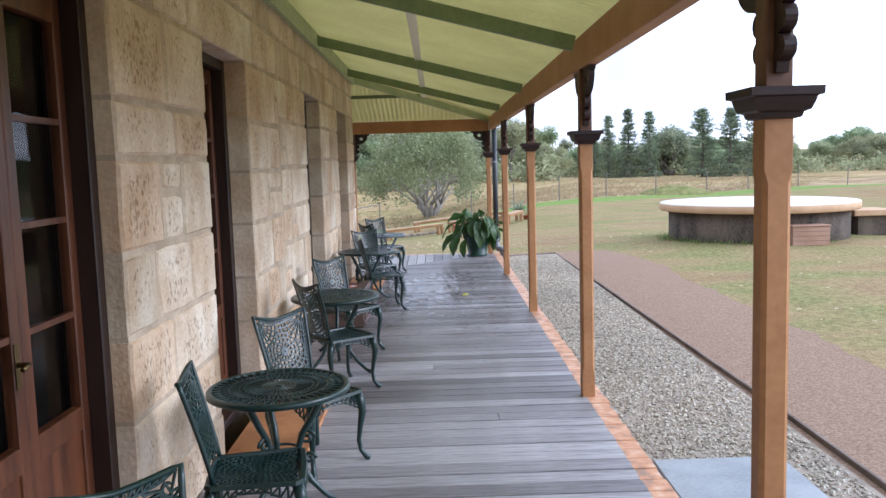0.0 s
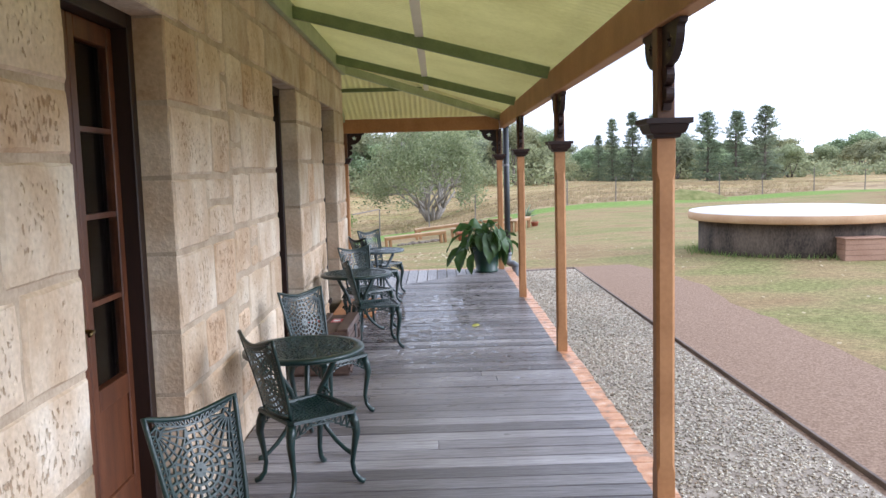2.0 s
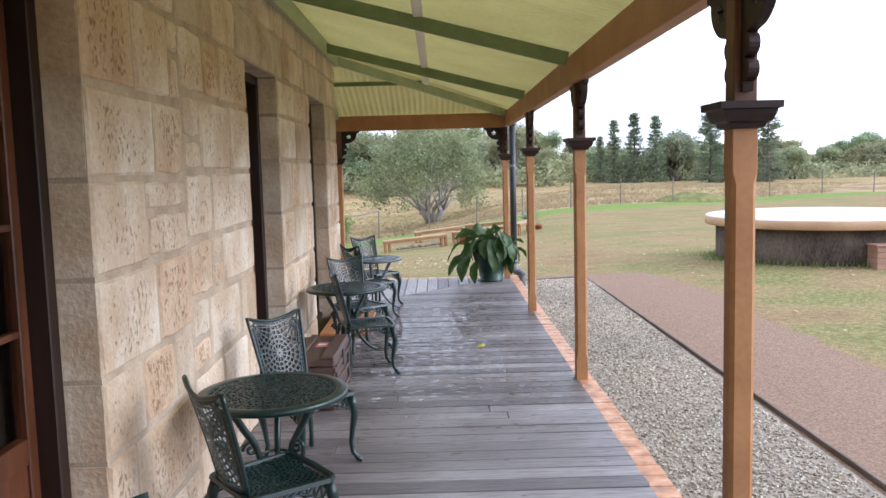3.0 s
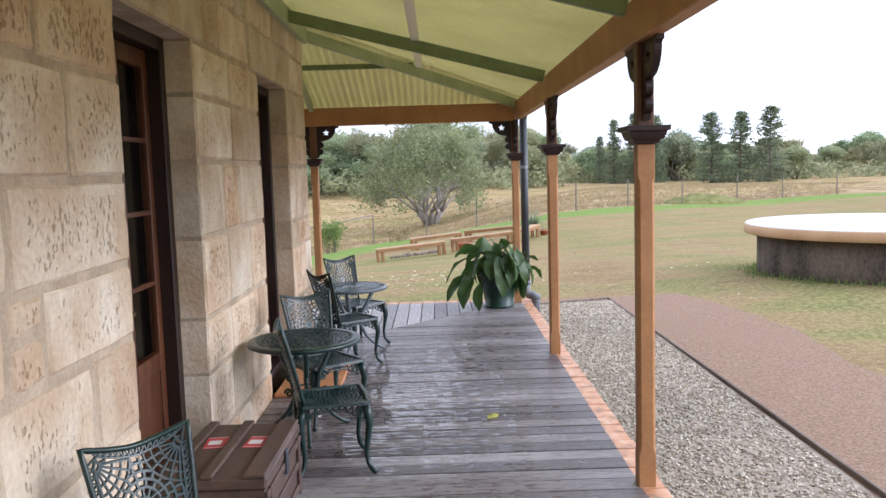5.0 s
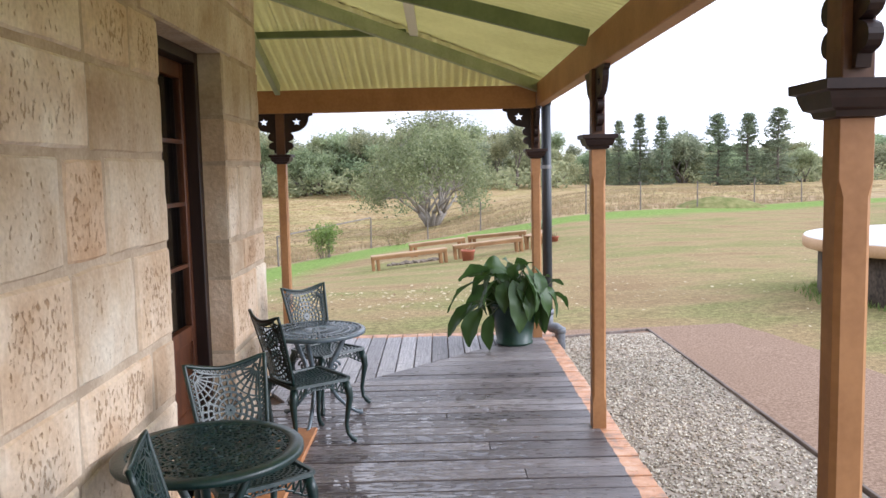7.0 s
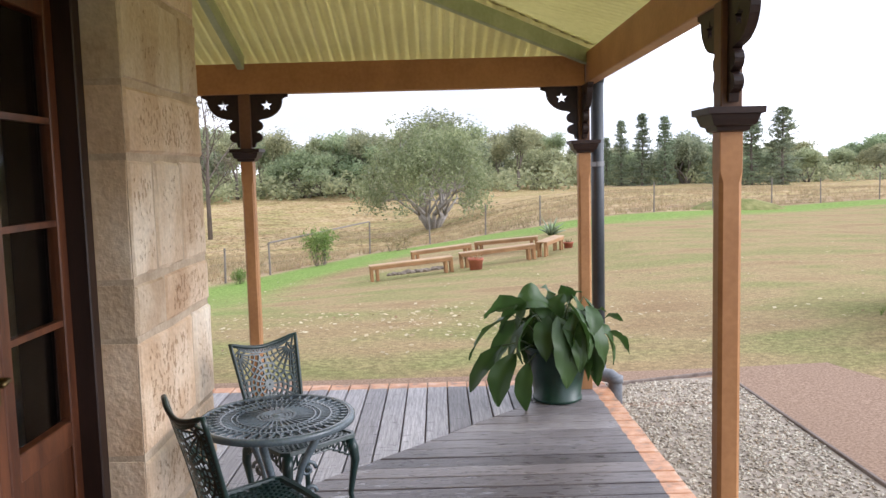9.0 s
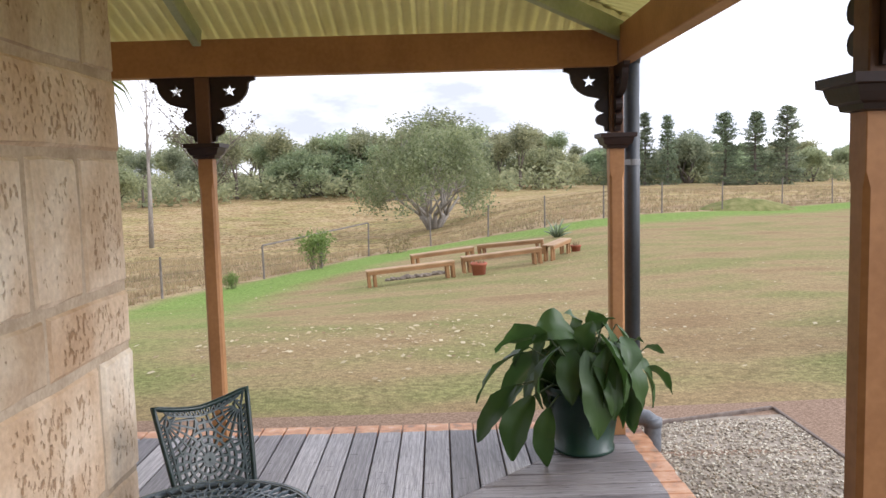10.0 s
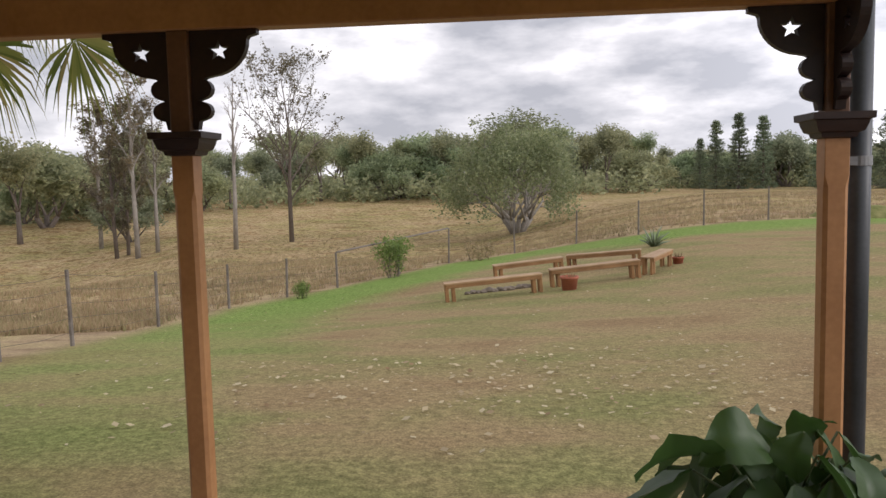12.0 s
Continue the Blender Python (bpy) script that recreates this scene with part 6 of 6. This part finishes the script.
tagged(mound, "low weedy mound of earth near the fence", "mound")


# ---- grass, litter ----
def tufts(count, pick, h0, h1, seed, name, label):
    rng = random.Random(seed)
    verts, faces = [], []
    for _ in range(count):
        x, y = pick(rng)
        z = ground_z(x, y)
        for b in range(9):
            a, h = rng.uniform(0, 6.28), rng.uniform(h0, h1)
            w = 0.012 + 0.03 * h
            lx, ly = rng.uniform(-0.5, 0.5) * h, rng.uniform(-0.5, 0.5) * h
            ox, oy = rng.gauss(0, 0.08), rng.gauss(0, 0.08)
            i = len(verts)
            verts += [(x + ox - w * math.cos(a), y + oy - w * math.sin(a), z - 0.01), (x + ox + w * math.cos(a), y + oy + w * math.sin(a), z - 0.01), (x + ox + lx, y + oy + ly, z + h)]
            faces.append((i, i + 1, i + 2))
    return cloud(name, verts, faces, DRY_GRASS, label, "grass")


def paddock(rng):
    while True:
        d = 16 + 75 * rng.random() ** 1.6
        az = rng.uniform(-36, 30)
        x, y = toward(az, d)
        if past_fence(x, y) > 0.25:
            return x, y


tufts(13000, paddock, 0.06, 0.21, 91, "paddock_grass", "tawny dry tufts of paddock grass")


def litter():
    rng = random.Random(13)
    verts, faces = [], []
    for k in range(2300):
        if k < 1000:
            x, y = rng.gauss(1.0, 1.9), rng.gauss(18.6, 1.0)
        elif k < 1800:
            x, y = rng.uniform(-6, 12), rng.uniform(16.6, 30)
        else:
            x, y = rng.uniform(4.4, 12), rng.uniform(7, 18)
        if y < 16.5 and x < 4.4 or (x - 7.28) ** 2 + (y - 16.75) ** 2 < 4:
            continue
        z = ground_z(x, y) + 0.03
        s, a = 0.008 + 0.034 * rng.random() ** 2.2, rng.uniform(0, 6.28)
        u = Vector((math.cos(a), math.sin(a), rng.uniform(-0.3, 0.3))) * s
        v = Vector((-math.sin(a), math.cos(a), rng.uniform(-0.3, 0.3))) * s * 0.7
        c = Vector((x, y, z))
        i = len(verts)
        verts += [c - u, c + v, c + u, c - v]
        faces.append((i, i + 1, i + 2, i + 3))
    cloud("leaf_litter", verts, faces, LITTER, "pale fallen leaves scattered on the lawn", "leaves")


litter()
bm = bmesh.new()
big_leaf(bm, (0, 0, 0.004), (0.085, 0.0, 0.006), 0.022, 0.006, 1.45, random.Random(1))
leaf_ob = new("fallen_leaf", link_mesh("fallen_leaf", bm, YELLOW_LEAF, True))
leaf_ob.matrix_basis = pose(1.14, 10.2, 0.004, 0, 0, 25)
tagged(leaf_ob, "yellow fallen leaf on the wet deck boards", "leaf")
# ---- wall blocks and deck boards ----
def block_mesh(w, h, d, rng, proud=0.014):
    """A dressed stone: w along the wall, h high, d deep, with rounded corners, a wandering rim and a bulging, uneven face at x = 0."""
    bm = bmesh.new()
    face = d < 0.1
    cut = 0.030 if face else 0.005
    wob = 0.011 if face else 0.003
    inset = min(0.013, 0.12 * min(w, h))
    mid_pts, fr_pts = [], []
    corner = [(0, 0), (w, 0), (w, h), (0, h)]
    for k in range(4):
        (ya, za), (yb, zb) = corner[k], corner[(k + 1) % 4]
        (yo, zo) = corner[k - 1]
        c = rng.uniform(0.4, 1.1) * cut
        along = Vector((yb - ya, zb - za)).normalized()
        back = Vector((yo - ya, zo - za)).normalized()
        inward = back
        for q in (Vector((ya, za)) + (along + back) * c * 0.4, Vector((ya, za)).lerp(Vector((yb, zb)), rng.uniform(0.28, 0.40)) + inward * rng.uniform(-0.2, 1.0) * wob, Vector((ya, za)).lerp(Vector((yb, zb)), rng.uniform(0.62, 0.74)) + inward * rng.uniform(-0.2, 1.0) * wob):
            mid_pts.append((-proud + rng.uniform(-0.003, 0.003), q.x, q.y))
            to = Vector((w / 2, h / 2)) - q
            e = q + Vector((math.copysign(min(abs(to.x), inset), to.x), math.copysign(min(abs(to.y), inset), to.y))) * rng.uniform(0.6, 1.3)
            fr_pts.append((rng.uniform(-0.007, 0.001) if face else rng.uniform(-0.003, 0.001), e.x, e.y))
    vb = [bm.verts.new((-d, y, z)) for y, z in corner]
    vm = [bm.verts.new(q) for q in mid_pts]
    vf = [bm.verts.new(q) for q in fr_pts]
    c = bm.verts.new((rng.uniform(0.001, 0.010), w * rng.uniform(0.35, 0.65), h * rng.uniform(0.35, 0.65)))
    for k in range(12):
        bm.faces.new((vm[k], vm[(k + 1) % 12], vf[(k + 1) % 12], vf[k]))
        bm.faces.new((vf[k], vf[(k + 1) % 12], c))
    for k in range(4):
        bm.faces.new((vb[k], vb[(k + 1) % 4], vm[(3 * k + 3) % 12], vm[3 * k + 2], vm[3 * k + 1], vm[3 * k]))
    bmesh.ops.recalc_face_normals(bm, faces=bm.faces[:])
    return link_mesh("stone_block", bm, STONE)


def put_block(y0, y1, z0, z1, depth, rng, tight=(False, False, False)):
    """One block in its bed; tight sides (low y, high y, low z) show at an opening and take no joint."""
    g = rng.uniform(0.007, 0.013)
    a, b, c = (0.0 if k else g for k in tight)
    me = block_mesh(y1 - y0 - a - b, z1 - z0 - g - c, depth, rng)
    share("stone_block", me, wall_front, pose(WALL + rng.uniform(-0.002, 0.003), y0 + a, z0 + c))


def stone_face():
    rng = random.Random(11)
    low = [-0.03, 0.23, 0.57, 0.91, 1.26, 1.62, 1.95, HEAD]
    piers = list(zip([BACK] + [d[1] for d in DOORS], [d[0] for d in DOORS] + [CORNER]))
    for a, b in piers:
        # courses break where a wide pier changes hands
        cuts = [a, b] if b - a < 1.7 else [a, a + (b - a) * rng.uniform(0.4, 0.6), b]
        for p, q in zip(cuts, cuts[1:]):
            levels = [low[0]] + [z + rng.uniform(-0.075, 0.075) for z in low[1:-1]] + [HEAD]
            for z0, z1 in zip(levels, levels[1:]):
                y = p
                while y < q - 0.01:
                    w = rng.uniform(0.26, 0.74)
                    if q - y - w < 0.24:
                        w = q - y
                    at_a, at_b = abs(y - a) < 0.001 and a > BACK, y + w > b - 0.01
                    jamb = at_a or at_b
                    if not jamb and rng.random() < 0.24 and w < 0.55:
                        zm = z0 + (z1 - z0) * rng.uniform(0.38, 0.62)
                        put_block(y, y + w, z0, zm, 0.02, rng)
                        put_block(y, y + w, zm, z1, 0.02, rng)
                    elif not jamb and rng.random() < 0.2 and w > 0.5:
                        c = y + w * rng.uniform(0.62, 0.75)
                        zm = z0 + (z1 - z0) * rng.uniform(0.4, 0.6)
                        put_block(y, c, z0, z1, 0.02, rng)
                        put_block(c, y + w, z0, zm, 0.02, rng)
                        put_block(c, y + w, zm, z1, 0.02, rng)
                    else:
                        deep = 0.3 if at_b and b >= CORNER else (0.146 if jamb else 0.02)
                        put_block(y, y + w, z0, z1, deep, rng, (at_a, at_b, False))
                    y += w
    for a, b in DOORS:
        put_block(a - 0.22, b + 0.22, HEAD, 2.60, 0.146, rng, (False, False, True))
    upper = list(zip([BACK] + [d[1] + 0.22 for d in DOORS], [d[0] - 0.22 for d in DOORS] + [CORNER]))
    for z0, z1, spans in ((HEAD, 2.60, upper), (2.60, 2.94, [(BACK, CORNER)])):
        for a, b in spans:
            y = a
            while y < b - 0.01:
                w = rng.uniform(0.28, 0.78)
                if b - y - w < 0.24:
                    w = b - y
                put_block(y, y + w, z0, z1, 0.3 if y + w > CORNER - 0.01 else 0.02, rng)
                y += w


stone_face()


def end_face():
    """Face blocks of the end wall, past the house corner."""
    rng = random.Random(12)
    courses = [0.0, 0.40, 0.74, 1.08, 1.44, 1.78, 2.12, 2.46, 2.94]
    for z0, z1 in zip(courses, courses[1:]):
        x = WALL - 0.31
        while x > -3.2:
            w = rng.uniform(0.35, 0.7)
            me = block_mesh(w - 0.012, z1 - z0 - 0.012, 0.02, rng)
            share("stone_block", me, wall_end, pose(x, CORNER, z0 + 0.006, 0, 0, 90))
            x -= w


end_face()


def board_mesh(poly, top=0.0, thick=0.03):
    bm = bmesh.new()
    e = 0.003
    n = len(poly)
    c = sum((Vector(p) for p in poly), Vector((0, 0))) / n
    lo = [bm.verts.new((p[0], p[1], top - thick)) for p in poly]
    mid = [bm.verts.new((p[0], p[1], top - e)) for p in poly]
    up = []
    for p in poly:
        d = Vector(p) - c
        up.append(bm.verts.new((p[0] - math.copysign(e, d.x), p[1] - math.copysign(e, d.y), top)))
    for a, b in ((lo, mid), (mid, up)):
        for k in range(n):
            bm.faces.new((a[k], a[(k + 1) % n], b[(k + 1) % n], b[k]))
    bm.faces.new(up)
    bmesh.ops.recalc_face_normals(bm, faces=bm.faces[:])
    return bm


def lay_deck():
    rng = random.Random(3)
    pitch, gap = 0.1435, 0.010
    y = BACK
    while y < END:
        y1 = min(y + pitch - gap, END)
        x0a, x0b = max(WALL + 0.004, mitre_x(y)) if mitre_x(y) > WALL else WALL + 0.004, max(WALL + 0.004, mitre_x(y1))
        if y < CORNER - 0.4:
            x0a = x0b = WALL + 0.004
        x1 = EDGE + rng.uniform(-0.006, 0.006)
        dz = rng.uniform(-0.0025, 0.0025)
        cut = rng.uniform(0.2, 1.5)
        if y < CORNER - 0.6 and rng.random() < 0.3:
            polys = [[(x0a, y), (cut - 0.002, y), (cut - 0.002, y1), (x0b, y1)], [(cut + 0.002, y), (x1, y), (x1, y1), (cut + 0.002, y1)]]
        elif x1 - max(x0a, x0b) > 0.02:
            polys = [[(x0a, y), (x1, y), (x1, y1), (x0b, y1)]]
        else:
            polys = []
        for poly in polys:
            cx, cy = sum(p[0] for p in poly) / 4, sum(p[1] for p in poly) / 4
            bm = board_mesh([(p[0] - cx, p[1] - cy) for p in poly])
            share("deck_board", link_mesh("deck_board", bm, DECK), deck, pose(cx, cy, dz))
        y += pitch
    x = EDGE - 0.01
    while x > -5.6:
        x0 = x - pitch + gap
        def foot(v):
            return max(CORNER + 0.004, 0) if v < WALL + 0.01 else END + 0.03 - (EDGE - v) * 1.06
        ya, yb = foot(x0), foot(x)
        if x0 < WALL < x:
            ya = yb = CORNER + 0.004
        y1 = END + rng.uniform(-0.006, 0.006)
        if y1 - max(ya, yb) > 0.03:
            poly = [(x0, max(ya, 12.4) + 0.006), (x, max(yb, 12.4) + 0.006), (x, y1), (x0, y1)]
            cx, cy = sum(p[0] for p in poly) / 4, sum(p[1] for p in poly) / 4
            # the grain runs along local x, so the board lies turned by a quarter
            loc = [((p[1] - cy), -(p[0] - cx)) for p in poly]
            bm = board_mesh(loc)
            share("deck_board", link_mesh("deck_board", bm, DECK), deck, pose(cx, cy, rng.uniform(-0.002, 0.002), 0, 0, 90))
        x -= pitch


lay_deck()
